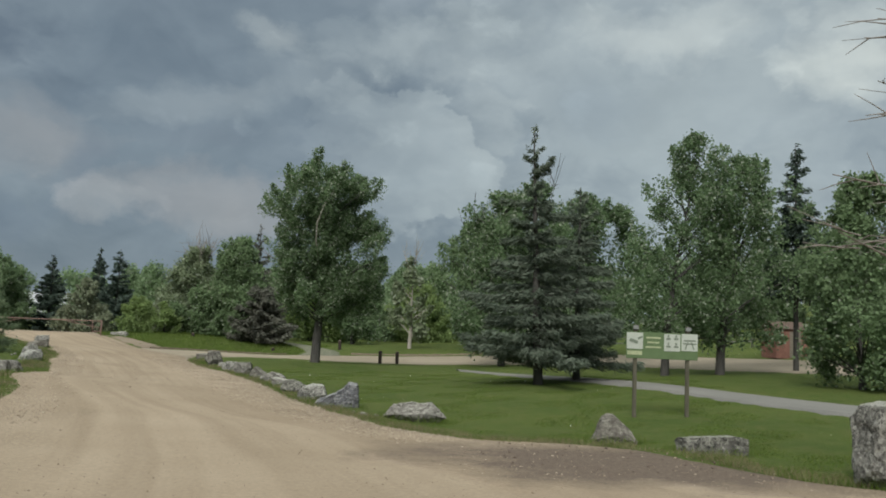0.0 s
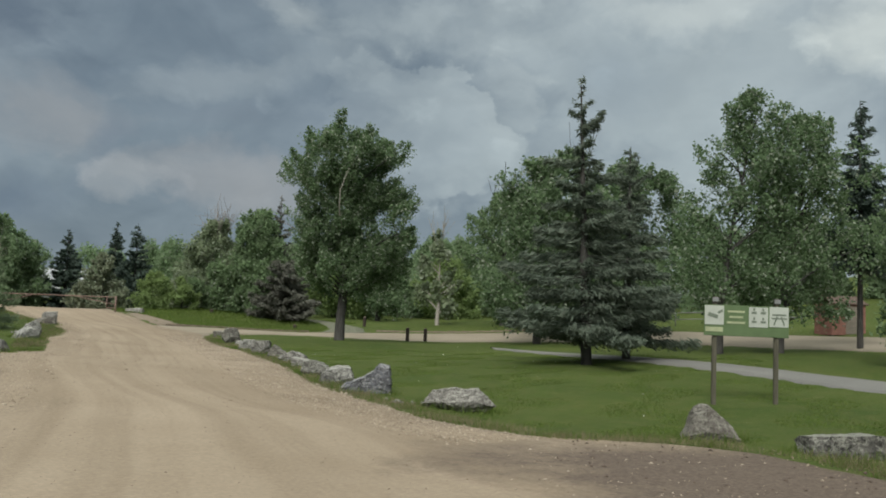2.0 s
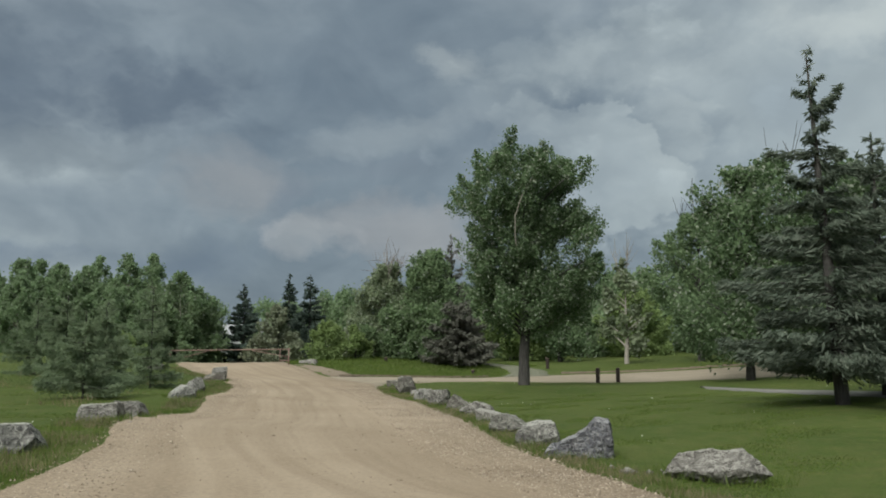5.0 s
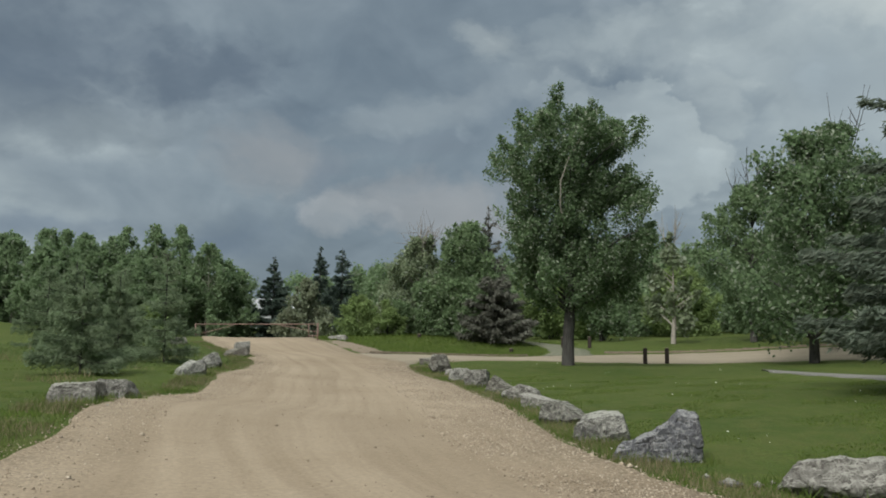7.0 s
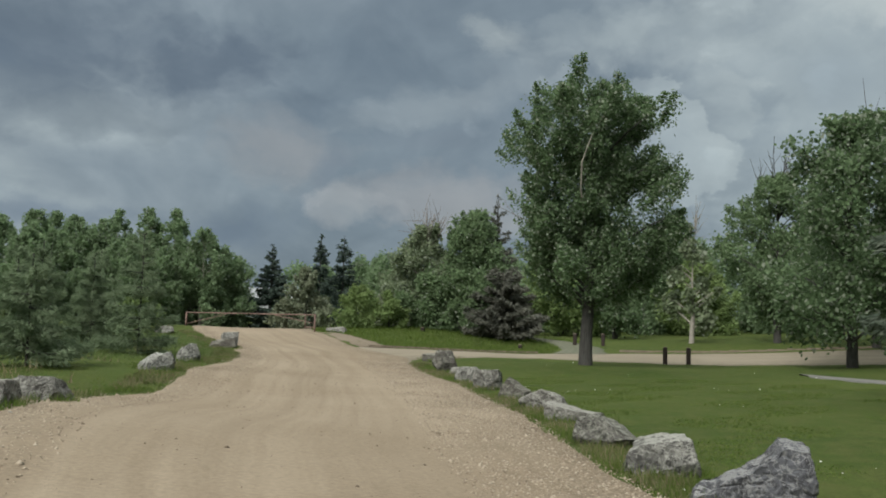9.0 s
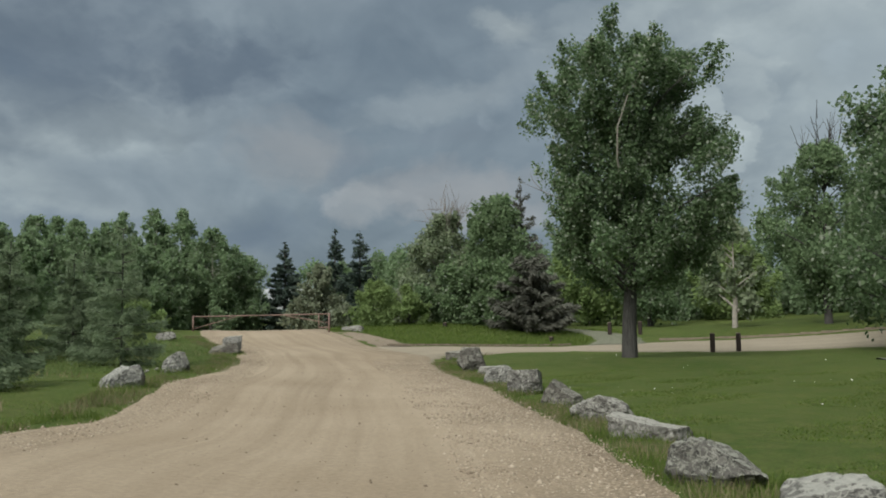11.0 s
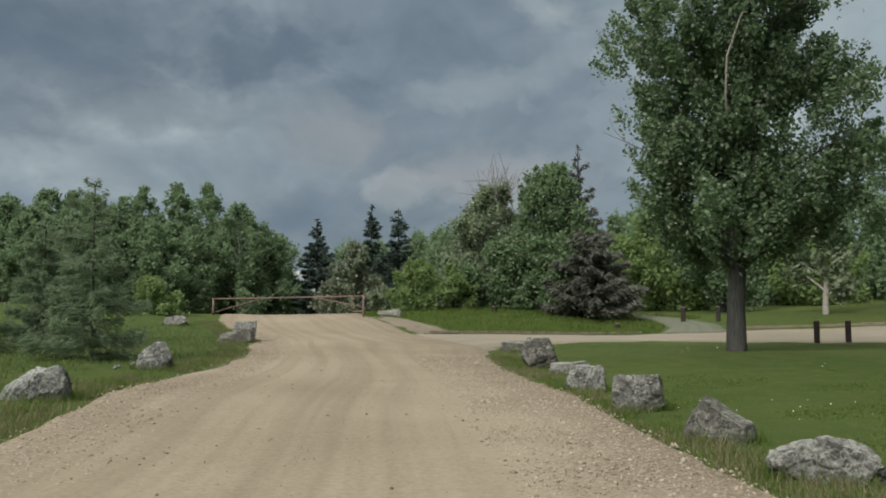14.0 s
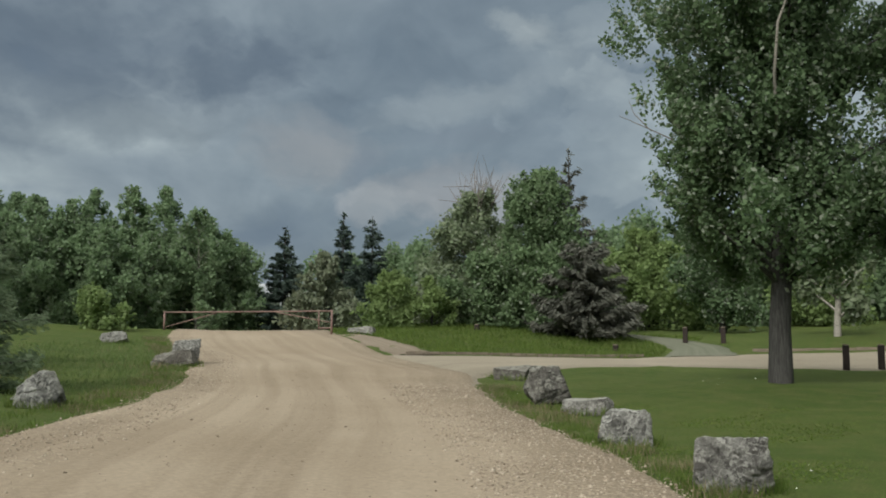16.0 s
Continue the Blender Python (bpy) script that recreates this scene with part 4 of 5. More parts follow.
make_broadleaf("cottonwood_tree", 6.45, 45.0, 12.4, 3.1, 1.9, 25000, 0.1, "tall green cottonwood with pale stems", kind="oval", mat=POPLAR, clusters=420, seed=13, group="cottonwoods", tight=0.2, wide=0.48, trunk=0.2, bark=BARK, lean=(1.3, 0.0), skew=(1.0, 0.0))
make_broadleaf("cottonwood_tree", 9.2, 45.6, 11.3, 3.3, 1.8, 24000, 0.1, "leaning green cottonwood with thin upper leaves", kind="oval", mat=POPLAR, clusters=400, seed=14, group="cottonwoods", tight=0.2, wide=0.48, lean=(1.2, 0.0), skew=(0.9, 0.0))
make_conifer("spruce_tree", 13.7, 48.5, 12.0, 2.0, "thin ragged spruce among cottonwoods", FARSPRUCE, 11000, 15, 4.2, 0.25, 0.2, 0.4, 0.9, 0.15, top_open=0.4)
make_broadleaf("chokecherry_tree", 12.1, 35.4, 8.4, 2.5, 0.6, 30000, 0.1, "dense dark green bushy tree with branches to the ground", kind="bush", mat=WOOD_LEAF, clusters=360, seed=16, trunk=0.13, tight=0.2)
make_broadleaf("cottonwood_tree", 0.6, 66.5, 13.2, 3.2, 1.8, 24000, 0.13, "tall green cottonwood on the far side of the side road", kind="oval", mat=POPLAR, clusters=300, seed=17, group="cottonwoods", tight=0.2, dead=4)
make_broadleaf("cottonwood_tree", -4.2, 72.2, 10.6, 3.3, 1.4, 24000, 0.13, "dark green cottonwood with bare twigs above", kind="oval", mat=WOOD_LEAF, clusters=300, seed=18, group="cottonwoods", tight=0.2, dead=9)
make_broadleaf("birch_tree", -9.2, 72.0, 7.6, 1.6, 1.0, 3200, 0.2, "thin pale-barked birch with sparse leaves", kind="column", mat=GREY_LEAF, clusters=68, seed=19, trunk=0.16, bark=PALE_BARK, dead=5)
make_broadleaf("small_tree", -14.6, 76.4, 7.2, 2.7, 0.9, 20000, 0.14, "round dark green tree with low branches", kind="bush", mat=POPLAR, clusters=240, tight=0.2, seed=20, trunk=0.18)
make_broadleaf("lime_tree", -19.6, 82.0, 6.4, 3.6, 0.2, 18000, 0.17, "bright yellow-green bushy tree", kind="bush", mat=LIME, clusters=200, tight=0.2, seed=21)
make_broadleaf("lime_tree", -9.8, 86.0, 5.8, 3.6, 0.2, 18000, 0.17, "bright yellow-green bushy tree", kind="bush", mat=LIME, clusters=200, tight=0.2, seed=22)
# the clump on the grass island
make_broadleaf("aspen_tree", -22.7, 69.0, 7.9, 3.5, 0.3, 34000, 0.13, "green aspen in the clump on the grass island", kind="bush", mat=WOOD_LEAF, clusters=300, seed=23, tight=0.2)
make_broadleaf("half_dead_tree", -26.0, 69.3, 7.0, 3.0, 0.3, 24000, 0.13, "half-dead tree with bare grey limbs over dull leaves", kind="bush", mat=GREY_LEAF, clusters=260, seed=24, tight=0.22, dead=14, bark=DEAD_WOOD)
make_conifer("pine_tree", -21.4, 70.3, 9.1, 2.3, "dark green pine with an open pointed top", PINE, 12000, 25, 0.4, -0.1, 0.18, 0.4, 1.0, 0.15, top_open=0.3, whorl=0.45)
make_conifer("pine_tree", -19.7, 66.0, 4.1, 2.5, "low spreading mauve-grey pine", PINE, 20000, 26, 0.15, -0.05, 0.18, 0.3, 0.6, 0.12)
make_broadleaf("bush", -28.3, 64.4, 2.6, 1.7, 0.1, 9000, 0.11, "bright lime-green bush beside the gate", "bush", kind="bush", mat=LIME, clusters=80, seed=27, trunk=0.06)
make_broadleaf("bush", -26.6, 64.9, 2.2, 1.2, 0.1, 6000, 0.11, "lime-green bush on the grass island", "bush", kind="bush", mat=LIME, clusters=60, seed=28, trunk=0.06)
make_broadleaf("bush", -36.0, 71.6, 5.3, 2.4, 0.2, 14000, 0.14, "dull grey-mauve flowering bush behind the gate", "bush", kind="bush", mat=DULL, clusters=180, tight=0.2, seed=29, trunk=0.08)
make_broadleaf("bush", -29.5, 72.0, 3.6, 1.7, 0.2, 9000, 0.14, "dull grey-green bush in the island clump", "bush", kind="bush", mat=DULL, clusters=72, seed=30, trunk=0.08)
make_conifer("spruce_tree", -42.0, 76.8, 7.1, 2.6, "dark narrow spruce behind the gate", FARSPRUCE, 14000, 31, 0.2, 0.1, 0.2, 0.3, 1.05, whorl=0.42)
make_conifer("spruce_tree", -37.7, 76.8, 7.9, 2.3, "dark narrow spruce behind the gate", FARSPRUCE, 14000, 32, 0.2, 0.1, 0.2, 0.3, 1.0, whorl=0.42)
make_conifer("spruce_tree", -39.2, 84.0, 8.7, 2.9, "dark narrow spruce behind the gate", FARSPRUCE, 14000, 33, 0.2, 0.1, 0.2, 0.3, 1.0, whorl=0.42)
# young larches on the left bank
for lx_, ly_, lh, lr_, lseed in ((-19.8, 29.4, 2.4, 0.95, 34), (-23.3, 37.4, 3.7, 1.15, 35), (-26.9, 39.4, 3.1, 1.1, 36), (-26.4, 36.5, 3.3, 1.1, 37), (-28.2, 41.2, 3.4, 1.2, 38), (-30.5, 39.6, 3.2, 1.2, 41)):
    make_conifer("larch_tree", lx_, ly_, lh, lr_, "young feathery green larch with drooping sprays", HAZED_LARCH, 15000, lseed, 0.3, 0.14, 0.06, 0.6, 0.7, 0.035, group="larches on the bank", whorl=0.3, thin=0.22)
make_broadleaf("bush", -24.6, 66.4, 3.4, 2.0, 0.1, 12000, 0.12, "dense green shrub at the foot of the island clump", "bush", kind="bush", mat=WOOD_LEAF, clusters=80, seed=42, trunk=0.06)
make_broadleaf("bush", -21.8, 66.2, 3.0, 1.9, 0.1, 11000, 0.12, "dense green shrub at the foot of the island clump", "bush", kind="bush", mat=WOOD_LEAF, clusters=80, seed=43, trunk=0.06)
make_broadleaf("bush", -39.0, 57.2, 1.8, 1.5, 0.1, 7000, 0.12, "small lime-green bush by the gate post", "bush", kind="bush", mat=LIME, clusters=52, seed=39, trunk=0.05)

# tall aspens behind the left bank
rows = random.Random(4)
for i, (tx, ty, th) in enumerate([(-61, 60, 7.2), (-57.5, 64, 7.0), (-54.6, 66.8, 7.4), (-51.4, 69.6, 8.3), (-49.6, 71.0, 8.8), (-48.0, 72.2, 9.0), (-45.8, 73.8, 7.0), (-44.2, 75.2, 5.6), (-64, 55, 7.5), (-52, 62, 6.4), (-56, 57, 6.6), (-47, 66, 5.6), (-60, 50, 6.8), (-48.5, 58, 5.2), (-53, 50, 5.6)]):
    make_broadleaf("aspen_tree", tx, ty, th + 0.4, 1.9 + rows.uniform(-0.2, 0.4), 0.5, 10000, 0.135, "slender green aspen in a dense row behind the bank", kind="column", mat=HAZED_ASPEN, clusters=220, seed=60 + i, trunk=0.1, bark=PALE_BARK, tight=0.24, group="aspens behind the bank")

for i in range(26):
    t = (i + rows.uniform(0.1, 0.9)) / 26
    off = rows.uniform(-3.5, 1.0)
    tx, ty = -67 + 22.0 * t - off * 0.6, 47 + 28.0 * t + off * 0.8
    make_broadleaf("aspen_tree", tx, ty, rows.uniform(5.9, 7.8), rows.uniform(1.9, 2.5), 0.15, 9000, 0.135, "slender green aspen in a dense row behind the bank", kind="column", mat=HAZED_ASPEN, clusters=200, seed=100 + i, trunk=0.09, bark=PALE_BARK, tight=0.24, group="aspens behind the bank")

# far woods as one mass, clad in the haze-paled leaf colour
rng = np.random.default_rng(77)
fv, ff, fn = [], [], 0
belt = [((-78, 96), (-30, 108), 34), ((-60, 108), (0, 112), 34), ((-34, 96), (6, 98), 26), ((0, 96), (34, 84), 24), ((30, 84), (48, 50), 22), ((-95, 96), (-78, 40), 26), ((-78, 62), (-66, 40), 12), ((-80, 40), (-62, -20), 20), ((48, 50), (44, -20), 18), ((-60, -30), (44, -40), 30), ((-30, 90), (4, 90), 12)]
for (ax, ay), (bx, by), count in belt:
    for k in range(count):
        t = (k + rng.uniform(0, 1)) / count
        tx, ty = ax + (bx - ax) * t + rng.normal(0, 1.5), ay + (by - ay) * t + rng.normal(0, 2.5)
        th, tr = rng.uniform(5.6, 8.6), rng.uniform(1.7, 2.7)
        if ty > 78 and abs((tx + 8) * 0.847 + (ty - 22) * 0.532) < 3.0:
            continue  # a gap in the belt
        if count == 12:
            th *= 0.55
        cn = 120
        hz = rng.uniform(0.0, 1, cn)
        an = rng.uniform(0, 2 * np.pi, cn)
        rr = tr * crown_profile("column", hz) * np.sqrt(rng.uniform(0.1, 1, cn))
        c = np.stack([tx + rr * np.cos(an), ty + rr * np.sin(an), gz(tx, ty) + 0.2 + hz * th * 0.93], 1)
        m = 2600 if by > 45 else 700
        wh = rng.integers(0, cn, m)
        p = c[wh] + rng.normal(size=(m, 3)) * tr * np.array([0.1, 0.1, 0.17])
        p[:, 2] = np.maximum(p[:, 2], gz(tx, ty) + 0.05)
        v, q = leaf_arrays(rng, p, 0.24)
        fv.append(v)
        ff.append(q + fn)
        fn += len(v)
woods = array_mesh("far_woods", np.concatenate(fv), np.concatenate(ff), HAZED_ASPEN)
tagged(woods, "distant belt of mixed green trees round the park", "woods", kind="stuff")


# ---------- sign ----------
def make_sign(x, y, rz):
    root = thing("park_sign", x, y, gz(x, y), "green and white park notice board on two wooden posts", "sign", rz=rz)
    for px in (-0.68, 0.68):
        bm = box_bm(px, 0.07, 1.1, 0.095, 0.095, 2.5, bevel=0.012)
        part("post", bm, POST_WOOD, root)
        part("bracket", box_bm(px, 0.0, 2.28, 0.14, 0.05, 0.1, bevel=0.01), METAL, root, "small steel bracket")
    part("board", box_bm(0, 0, 1.83, 1.86, 0.03, 0.68, bevel=0.008), SIGN_GREEN, root)
    for cx, cz, sx, sz in ((-0.71, 1.94, 0.42, 0.42), (0.26, 1.92, 0.42, 0.44), (0.71, 1.94, 0.42, 0.44)):
        part("panel", box_bm(cx, -0.02, cz, sx, 0.012, sz, bevel=0.004), SIGN_WHITE, root, "white pictogram panel")
    for k in range(3):
        part("text_bar", box_bm(-0.23, -0.019, 2.03 - k * 0.12, (0.38, 0.3, 0.4)[k], 0.008, 0.045), SIGN_TEXT, root, "pale unreadable line of lettering")
    part("text_bar", box_bm(-0.71, -0.019, 1.63, 0.38, 0.008, 0.1), SIGN_TEXT, root, "pale unreadable line of lettering")
    for cx, cz, sx, sz, turn in ((0.71, 1.99, 0.3, 0.035, 0), (0.71, 1.91, 0.34, 0.028, 0), (0.63, 1.86, 0.03, 0.2, 0.35), (0.79, 1.86, 0.03, 0.2, -0.35)):
        part("pictogram_stroke", box_bm(cx, -0.03, cz, sx, 0.008, sz, rot=Matrix.Rotation(turn, 4, "Y")), SIGN_DARK, root)
    for i in range(2):
        for j in range(2):
            part("pictogram_stroke", box_bm(0.16 + 0.2 * i, -0.03, 1.82 + 0.2 * j, 0.11, 0.008, 0.05), SIGN_DARK, root)
            part("pictogram_stroke", box_bm(0.16 + 0.2 * i, -0.03, 1.89 + 0.2 * j, 0.04, 0.008, 0.06), SIGN_DARK, root)
    for cx, cz, sx, sz, turn in ((-0.74, 1.93, 0.22, 0.08, 0.3), (-0.58, 2.02, 0.12, 0.05, -0.5)):
        part("pictogram_stroke", box_bm(cx, -0.03, cz, sx, 0.008, sz, rot=Matrix.Rotation(turn, 4, "Y")), SIGN_DARK, root)
    return root


make_sign(2.95, 24.35, 6)


# ---------- bollards ----------
def make_bollard(x, y):
    root = thing("bollard", x, y, gz(x, y), "short dark-stained square timber bollard at the road edge", "bollard", "bollards by the side road")
    part("post", box_bm(0, 0, 0.33, 0.2, 0.2, 0.94, bevel=0.018), BOLLARD, root)
    part("cap", box_bm(0, 0, 0.8, 0.204, 0.204, 0.045, bevel=0.014), BOLLARD_TOP, root, "weathered paler post top")
    return root


first = make_bollard(-9.45, 58.3)
for bx, by in ((-8.4, 58.7), (-15.4, 66.4), (-13.9, 67.3), (-24.2, 64.4), (-17.6, 62.2)):
    copy_thing(first, pose(bx, by, gz(bx, by) - (0.55 if by < 65 and bx < -16 else 0.1 if bx < -12 else 0.0)))


# ---------- gate ----------
def pipe(a, b, r, sides=10):
    bm = bmesh.new()
    a, b = Vector(a), Vector(b)
    q = (b - a).to_track_quat("Z", "Y").to_matrix().to_4x4()
    bmesh.ops.create_cone(bm, cap_ends=True, segments=sides, radius1=r, radius2=r, depth=(b - a).length, matrix=Matrix.Translation((a + b) / 2) @ q)
    return bm


gl, gr = Vector((-37.6, 59.7, 0)), Vector((-28.7, 59.2, 0))
gate = thing("road_gate", -33.15, 59.45, gz(-33.15, 59.45), "closed red-painted steel pipe gate across the gravel road", "gate")
gbase, gtop = gz(-33.15, 59.45), 2.22
o = Vector((-33.15, 59.45, gbase))


def gate_point(f, z):
    p = gl.lerp(gr, f)
    return Vector((p.x, p.y, z)) - o


for f in (0.0, 1.0):
    p = gl.lerp(gr, f)
    part("post", pipe(gate_point(f, gz(p.x, p.y) - 0.1), gate_point(f, gtop + 0.05), 0.048), RUST, gate, smooth=True)
for a, b in ((0.005, 0.496), (0.504, 0.995)):
    part("top_bar", pipe(gate_point(a, gtop), gate_point(b, gtop), 0.032), RUST, gate, smooth=True)
part("brace", pipe(gate_point(0.01, gbase + 0.25), gate_point(0.33, gtop - 0.05), 0.02), RUST, gate, smooth=True)
part("latch_upright", pipe(gate_point(0.93, gtop - 0.75), gate_point(0.93, gtop), 0.03), RUST, gate, smooth=True)
part("latch_bar", pipe(gate_point(0.93, gtop - 0.7), gate_point(0.995, gtop - 0.7), 0.03), RUST, gate, smooth=True)
part("brace", pipe(gate_point(0.99, gbase + 0.45), gate_point(0.7, gtop - 0.05), 0.02), RUST, gate, smooth=True)


# ---------- kerb of the grass island ----------
def make_kerb(points, label):
    root = thing("kerb", points[0][0], points[0][1], gz(*points[0]), label, "kerb")
    tagged(root, kind="structure")
    p = resample(points, max(4, int(len(points) * 4)))
    for a, b in zip(p[:-1], p[1:]):
        m = (a + b) / 2
        d = b - a
        bm = box_bm(0, 0, 0, np.linalg.norm(d) - 0.02, 0.14, 0.15, bevel=0.02)
        ob = part("kerb_piece", bm, KERB, root)
        ob.matrix_basis = pose(m[0] - points[0][0], m[1] - points[0][1], gz(*m) - gz(*points[0]) + 0.03, 0, 0, math.degrees(math.atan2(d[1], d[0])))


make_kerb([(-23.4, 54.9), (-21.0, 57.2), (-17.4, 59.8), (-16.3, 60.9)], "low weathered brown kerb along the grass island")
make_kerb([(-12.6, 64.9), (-9.5, 65.9), (-5, 66.6), (0, 66.7), (6, 65.4)], "low weathered brown kerb along the far lawn")


# ---------- fence, shed, picnic table, far building ----------
def make_fence(x0, y0, x1, y1, n):
    root = thing("park_fence", x0, y0, gz(x0, y0), "low galvanised pipe rail fence beyond the side road", "fence")
    for i in range(n + 1):
        t = i / n
        x, y = x0 + (x1 - x0) * t, y0 + (y1 - y0) * t
        z = gz(x, y) - gz(x0, y0)
        part("post", pipe((x - x0, y - y0, z - 0.1), (x - x0, y - y0, z + 0.95), 0.035), METAL, root, smooth=True)
        if i < n:
            u = (i + 1) / n
            xb, yb = x0 + (x1 - x0) * u, y0 + (y1 - y0) * u
            zb = gz(xb, yb) - gz(x0, y0)
            for h in (0.9, 0.45):
                part("rail", pipe((x - x0, y - y0, z + h), (xb - x0, yb - y0, zb + h), 0.03), METAL, root, smooth=True)


make_fence(4.0, 68.6, 16.0, 66.0, 6)


def make_shed(x, y, rz):
    root = thing("shed", x, y, gz(x, y), "small brick-red park shed half hidden by trees", "shed", rz=rz)
    part("wall", box_bm(0, 0, 0.85, 2.2, 1.8, 1.9, bevel=0.01), plain_material("brick_red_boards", (0.2, 0.1, 0.076), 0.85, 0, 0.4, 3), root)
    for sgn in (-1, 1):
        part("roof_panel", box_bm(0, sgn * 0.52, 2.0, 2.4, 1.15, 0.06, rot=Matrix.Rotation(-sgn * 0.45, 4, "X")), SHED_ROOF, root)
    part("door", box_bm(0.2, -0.91, 0.8, 0.8, 0.03, 1.65, bevel=0.01), TIMBER, root)


make_shed(16.5, 60.0, 15)


def make_table(x, y, rz):
    root = thing("picnic_table", x, y, gz(x, y), "weathered grey wooden picnic table with attached benches", "table", rz=rz)
    for k in range(4):
        part("board", box_bm(0, -0.29 + k * 0.195, 0.75, 1.8, 0.18, 0.045, bevel=0.006), TIMBER, root)
    for sgn in (-1, 1):
        for k in range(2):
            part("seat", box_bm(0, sgn * (0.62 + k * 0.16), 0.44, 1.8, 0.14, 0.045, bevel=0.006), TIMBER, root)
    for px in (-0.65, 0.65):
        for sgn in (-1, 1):
            part("leg", box_bm(px, sgn * 0.38, 0.36, 0.07, 0.09, 0.86, rot=Matrix.Rotation(sgn * 0.5, 4, "X")), TIMBER, root)
        part("crossbar", box_bm(px + 0.06, 0, 0.4, 0.045, 1.5, 0.09), TIMBER, root)
    return root


make_table(-0.7, 79.0, 20)


def make_house(x, y, rz):
    root = thing("far_building", x, y, gz(x, y), "pale white low building glimpsed between far trees", "building", rz=rz)
    part("wall", box_bm(0, 0, 0.9, 12, 6, 2.2), WHITE_WALL, root)
    for sgn in (-1, 1):
        part("roof", box_bm(0, sgn * 1.65, 2.65, 12.6, 3.75, 0.12, rot=Matrix.Rotation(-sgn * 0.42, 4, "X")), ROOF, root)
    for wx in (-3.6, 0.0, 3.6):
        win = part("window", box_bm(wx, -3.02, 1.2, 1.5, 0.06, 0.9), SIGN_DARK, root)
        part("frame", box_bm(wx, -3.04, 0.7, 1.7, 0.1, 0.08), WHITE_WALL, win)


make_house(-61.5, 106.0, 30)


# ---------- bare tree whose twigs hang over the right of the road ----------
def make_bare_tree(x, y, h, seed):
    rng_ = np.random.default_rng(seed)
    root = thing("bare_tree", x, y, gz(x, y), "leafless grey tree with thin forked twigs beside the road", "tree")
    pieces = [tube_arrays([(0, 0, -0.2), (0.05, 0, h * 0.3), (-0.1, 0.1, h * 0.65), (0, 0, h)], [0.16, 0.12, 0.08, 0.02], 8)]
    for i in range(26):
        z0 = h * rng_.uniform(0.35, 0.95)
        a = rng_.uniform(0, 2 * np.pi) if i > 9 else rng_.normal(np.pi * 1.12, 0.35)
        ln = rng_.uniform(1.2, 2.9) * (1.1 - z0 / h * 0.5)
        e = np.array([np.cos(a) * ln, np.sin(a) * ln, z0 + rng_.uniform(-0.2, 0.7)])
        s0 = np.array([0, 0, z0])
        m = (s0 + e) / 2 + rng_.normal(0, 0.12, 3)
        pieces.append(tube_arrays([s0, m, e], [0.035, 0.02, 0.006], 5))
        for k in range(6):
            b0 = s0 + (e - s0) * rng_.uniform(0.35, 1.0)
            b1 = b0 + (e - s0) / ln * rng_.uniform(0.2, 0.6) + rng_.normal(0, 0.2, 3)
            pieces.append(tube_arrays([b0, (b0 + b1) / 2 + rng_.normal(0, 0.03, 3), b1], [0.009, 0.006, 0.003], 4))
    v, f = join_arrays(pieces)
    array_mesh("trunk", v, f, DEAD_WOOD, root, smooth=True)


make_bare_tree(5.0, 12.0, 7.2, 5)


# ---------- grass, weeds, flowers, loose stones ----------
WAYS = ((track_l, track_r), (LEFT, RIGHT + RIGHT_FAR[1:]), ([(-23.6, 54.2), (-25.2, 56.0), (-28.6, 59.3)], [(-22.4, 55.7), (-23.9, 57.6), (-27.6, 60.0)]), (side_far, side_near), (path_l, path_r))


def off_road(x, y, margin=0.0):
    bad = np.zeros(x.shape)
    for lft, rgt in WAYS:
        bad = np.maximum(bad, inside_way(lft, rgt, x, y, margin))
    return bad < 0.5


def blades(name, x, y, height, width, mat, label, seed, lean_=0.35):
    rg = np.random.default_rng(seed)
    n = len(x)
    z = ground_z(x, y) - 0.01
    a = rg.uniform(0, 2 * np.pi, n)
    h = height * rg.uniform(0.5, 1.3, n)
    w = width * rg.uniform(0.6, 1.4, n) / 2
    base = np.stack([x, y, z], 1)
    side = np.stack([np.cos(a) * w, np.sin(a) * w, np.zeros(n)], 1)
    tip = base + np.stack([rg.normal(0, lean_, n) * h, rg.normal(0, lean_, n) * h, h], 1)
    v = np.stack([base - side, base + side, tip], 1).reshape(-1, 3)
    ob = array_mesh(name, v, np.arange(3 * n).reshape(-1, 3), mat)
    return tagged(ob, label, "grass", kind="stuff")


rg = np.random.default_rng(9)
n = 230000
x, y = rg.uniform(-14, 7, n), 15.5 + 28 * rg.uniform(0, 1, n) ** 1.5
xl, yl = rg.uniform(-26, -9, 60000), 14 + 24 * rg.uniform(0, 1, 60000) ** 1.3
x, y = np.r_[x, xl], np.r_[y, yl]
ok = off_road(x, y)
blades("lawn_grass", x[ok], y[ok], 0.019, 0.03, BLADE, "short mown green grass blades of the lawn", 10, 0.6)


def along(edge, n_, lo, hi, side):
    p = resample(edge, 400)
    t = np.gradient(p, axis=0)
    t /= np.linalg.norm(t, axis=1)[:, None]
    nrm = np.stack([t[:, 1], -t[:, 0]], 1) * side
    i = rg.integers(0, 400, n_)
    q = p[i] + nrm[i] * rg.uniform(lo, hi, n_)[:, None] + rg.normal(0, 0.06, (n_, 2))
    return q[:, 0], q[:, 1]


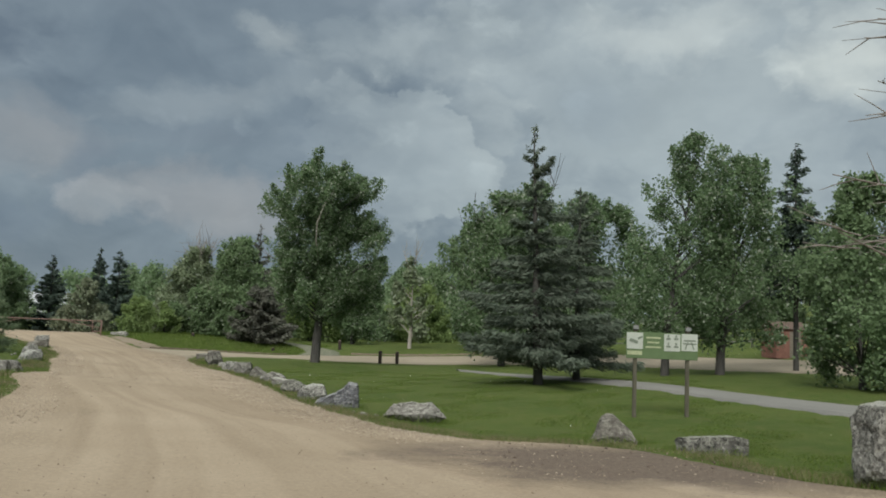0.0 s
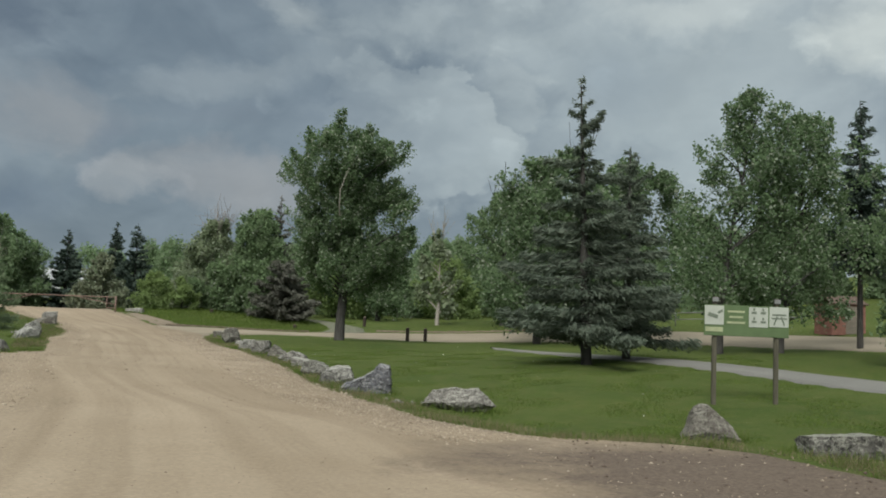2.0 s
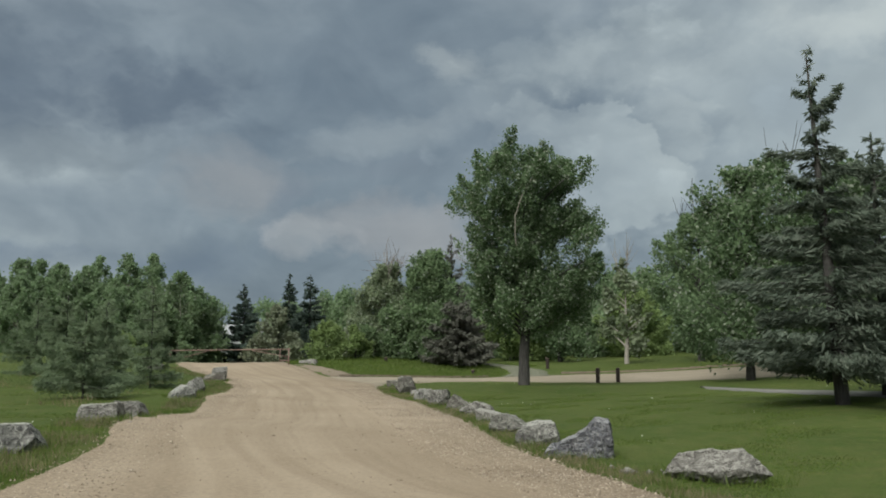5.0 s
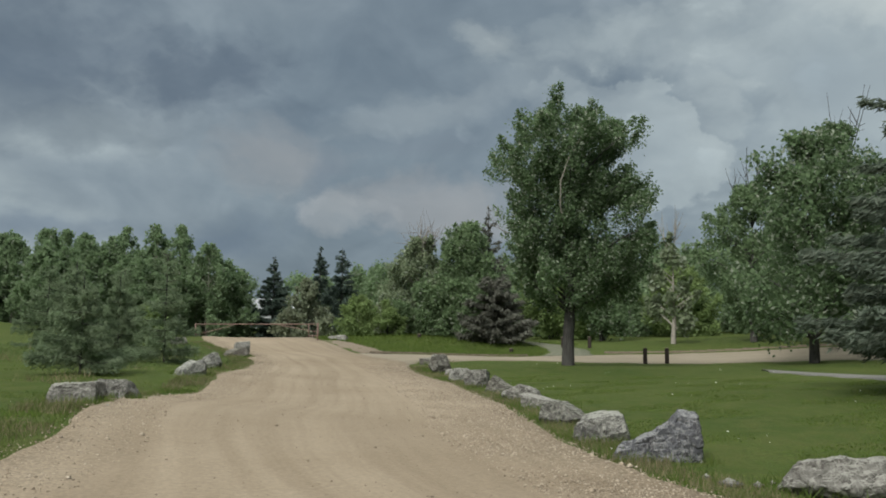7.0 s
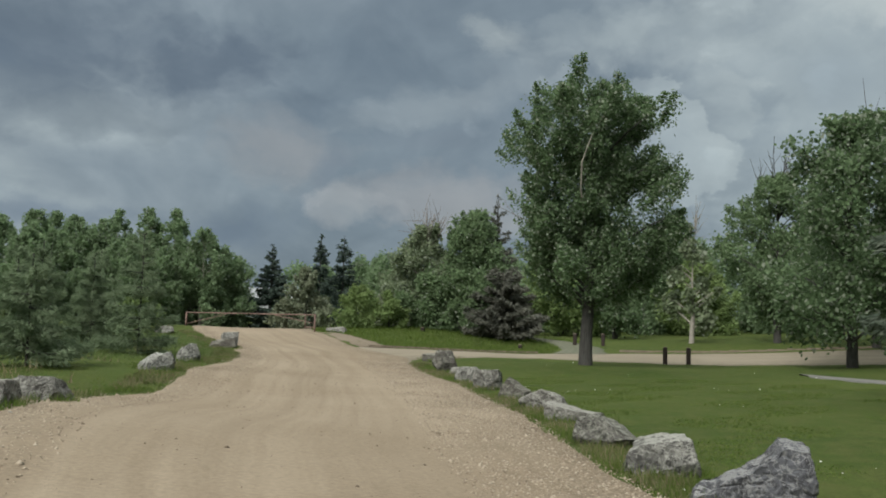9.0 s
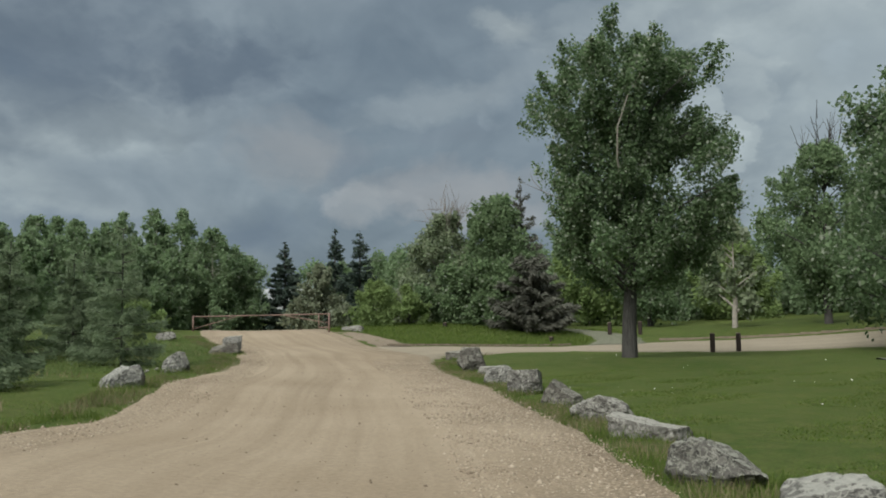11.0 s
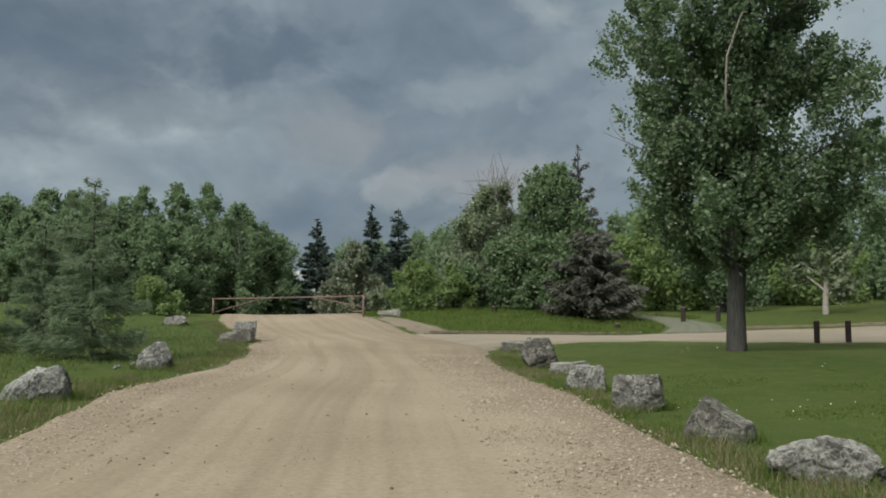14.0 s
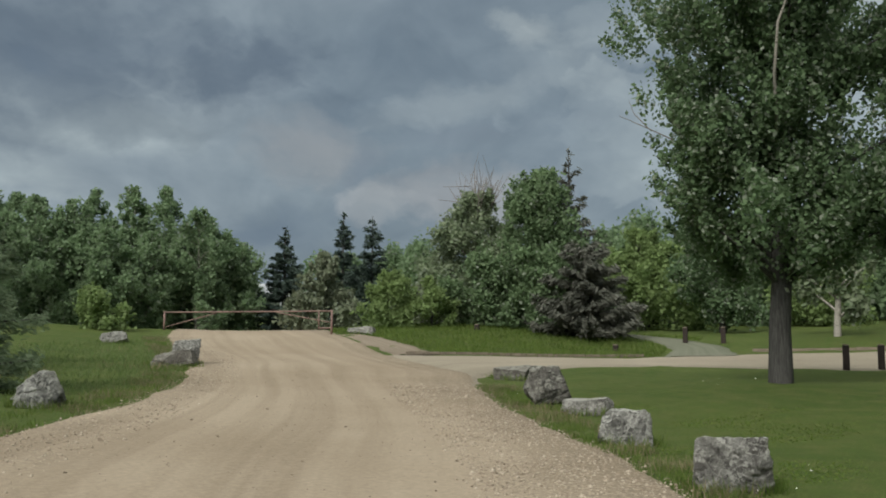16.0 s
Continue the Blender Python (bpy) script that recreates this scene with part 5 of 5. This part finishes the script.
xr, yr = along(RIGHT[3:], 22000, -0.02, 0.75, 1)
xm, ym = along(LEFT[3:21], 20000, -0.02, 0.8, -1)
x, y = np.r_[xr, xm], np.r_[yr, ym]
clump = np.array([noise.noise((a * 1.6, b * 1.6, 4)) for a, b in zip(x, y)]) > -0.05
blades("edge_grass", x[clump], y[clump], 0.1, 0.014, BLADE, "longer unmown grass along the gravel edge", 11, 0.4)
dry = np.array([noise.noise((a * 0.8, b * 0.8, 14)) for a, b in zip(x, y)]) > -0.08
blades("dry_weeds", x[dry], y[dry], 0.13, 0.01, DRY, "dry straw-coloured weeds along the gravel edge", 12, 0.4)
tx, ty = [], []
for bl in BOULDERS[:23]:
    k = 420
    a, rr = rg.uniform(0, 2 * np.pi, k), rg.uniform(0.42, 0.7, k)
    tx.append(bl[0] + np.cos(a) * rr * bl[2])
    ty.append(bl[1] + np.sin(a) * rr * bl[3] * 1.1)
tx, ty = np.concatenate(tx), np.concatenate(ty)
blades("boulder_grass", tx, ty, 0.15, 0.013, BLADE, "tufts of long grass round the boulders", 13, 0.35)
x, y = rg.uniform(-30, -15, 30000), rg.uniform(56, 70, 30000)
ok = off_road(x, y)
blades("island_grass", x[ok], y[ok], 0.17, 0.03, BLADE, "rough long grass on the island", 14, 0.4)
x, y = rg.uniform(-33, -22, 16000), rg.uniform(34, 56, 16000)
ok = off_road(x, y)
blades("bank_grass", x[ok], y[ok], 0.12, 0.022, BANK_BLADE, "rough grass on the bank below the larches", 15, 0.4)


x, y = rg.uniform(-32, -17, 14000), rg.uniform(27, 54, 14000)
ok = off_road(x, y) & (np.array([noise.noise((a * 0.5, b_ * 0.5, 41)) for a, b_ in zip(x, y)]) > 0.28)
blades("bank_weeds", x[ok], y[ok], 0.22, 0.02, DRY, "pale dry weeds in patches on the bank", 16, 0.45)


def small_stones(name, x, y, lift, size, mat, label, category, seed):
    rg_ = np.random.default_rng(seed)
    n_ = len(x)
    octa = np.array([(1, 0, 0), (0, 1, 0), (-1, 0, 0), (0, -1, 0), (0, 0, 0.7), (0, 0, -0.5)], float)
    fc = np.array([(0, 1, 4), (1, 2, 4), (2, 3, 4), (3, 0, 4), (1, 0, 5), (2, 1, 5), (3, 2, 5), (0, 3, 5)])
    sz = size * rg_.lognormal(0, 0.45, n_)
    v = octa[None] * sz[:, None, None] * rg_.uniform(0.6, 1.3, (n_, 6, 1))
    a = rg_.uniform(0, 2 * np.pi, n_)
    ca, sa = np.cos(a)[:, None], np.sin(a)[:, None]
    vx = v[..., 0] * ca - v[..., 1] * sa + x[:, None]
    vy = v[..., 0] * sa + v[..., 1] * ca + y[:, None]
    vz = v[..., 2] + (ground_z(x, y) + lift)[:, None]
    V = np.stack([vx, vy, vz], -1).reshape(-1, 3)
    F = (fc[None] + 6 * np.arange(n_)[:, None, None]).reshape(-1, 3)
    return tagged(array_mesh(name, V, F, mat), label, category, kind="stuff")


m, nt, b = material("loose_pebble", 0.9, 0, 0.25)
nt.links.new(ramp(nt, nt.nodes.new("ShaderNodeNewGeometry").outputs["Random Per Island"], [(0.0, (0.19, 0.15, 0.11)), (0.5, (0.3, 0.25, 0.185)), (1.0, (0.4, 0.345, 0.27))]), b.inputs["Base Color"])
PEBBLE = m
x1, y1 = along(RIGHT[8:], 22000, -1.9, -0.05, 1)
x2, y2 = along(LEFT[3:21], 9000, -1.2, -0.03, -1)
x3, y3 = rg.uniform(-2, 3.2, 350), rg.uniform(12.8, 17.6, 350)
x, y = np.r_[x1, x2, x3], np.r_[y1, y2, y3]
small_stones("loose_gravel", x, y, 0.036, 0.0105, PEBBLE, "loose tan gravel stones on the road shoulders", "gravel", 21)
x, y = rg.uniform(-1.5, 3.2, 160), rg.uniform(14.0, 17.8, 160)
small_stones("earth_clods", x, y, 0.038, 0.015, plain_material("dark_earth", (0.1, 0.076, 0.058), 0.95, 0, 0.5, 9), "dark clods of bare earth on the shoulder", "earth", 22)
# scattered darker stones on the packed middle
x, y = rg.uniform(-24, 4, 9000), rg.uniform(6, 46, 9000)
ok = inside_way(LEFT, RIGHT, x, y, 0.4) > 0.5
small_stones("road_stones", x[ok], y[ok], 0.034, 0.0085, plain_material("brown_stone", (0.13, 0.098, 0.07), 0.9, 0, 0.5, 9), "small brown stones scattered over the packed road", "gravel", 27)
x, y = rg.uniform(-16, 6, 900), rg.uniform(20, 48, 900)
ok = off_road(x, y, -1) & (np.array([noise.noise((a * 0.35, b_ * 0.35, 31)) for a, b_ in zip(x, y)]) > 0.2)
small_stones("clover_flowers", x[ok], y[ok], 0.06, 0.010, FLOWER, "small white clover flowers scattered in the lawn", "flowers", 23)
x, y = np.array([-4.35, -4.05, -3.9, -4.6, -21.5, -21.3, -21.7, -13.1]), np.array([21.9, 22.0, 22.25, 22.1, 36.3, 36.0, 36.9, 22.4])
small_stones("edge_stones", x, y, 0.03, 0.075, ROCK, "few small pale stones at the gravel edges", "stone", 24)
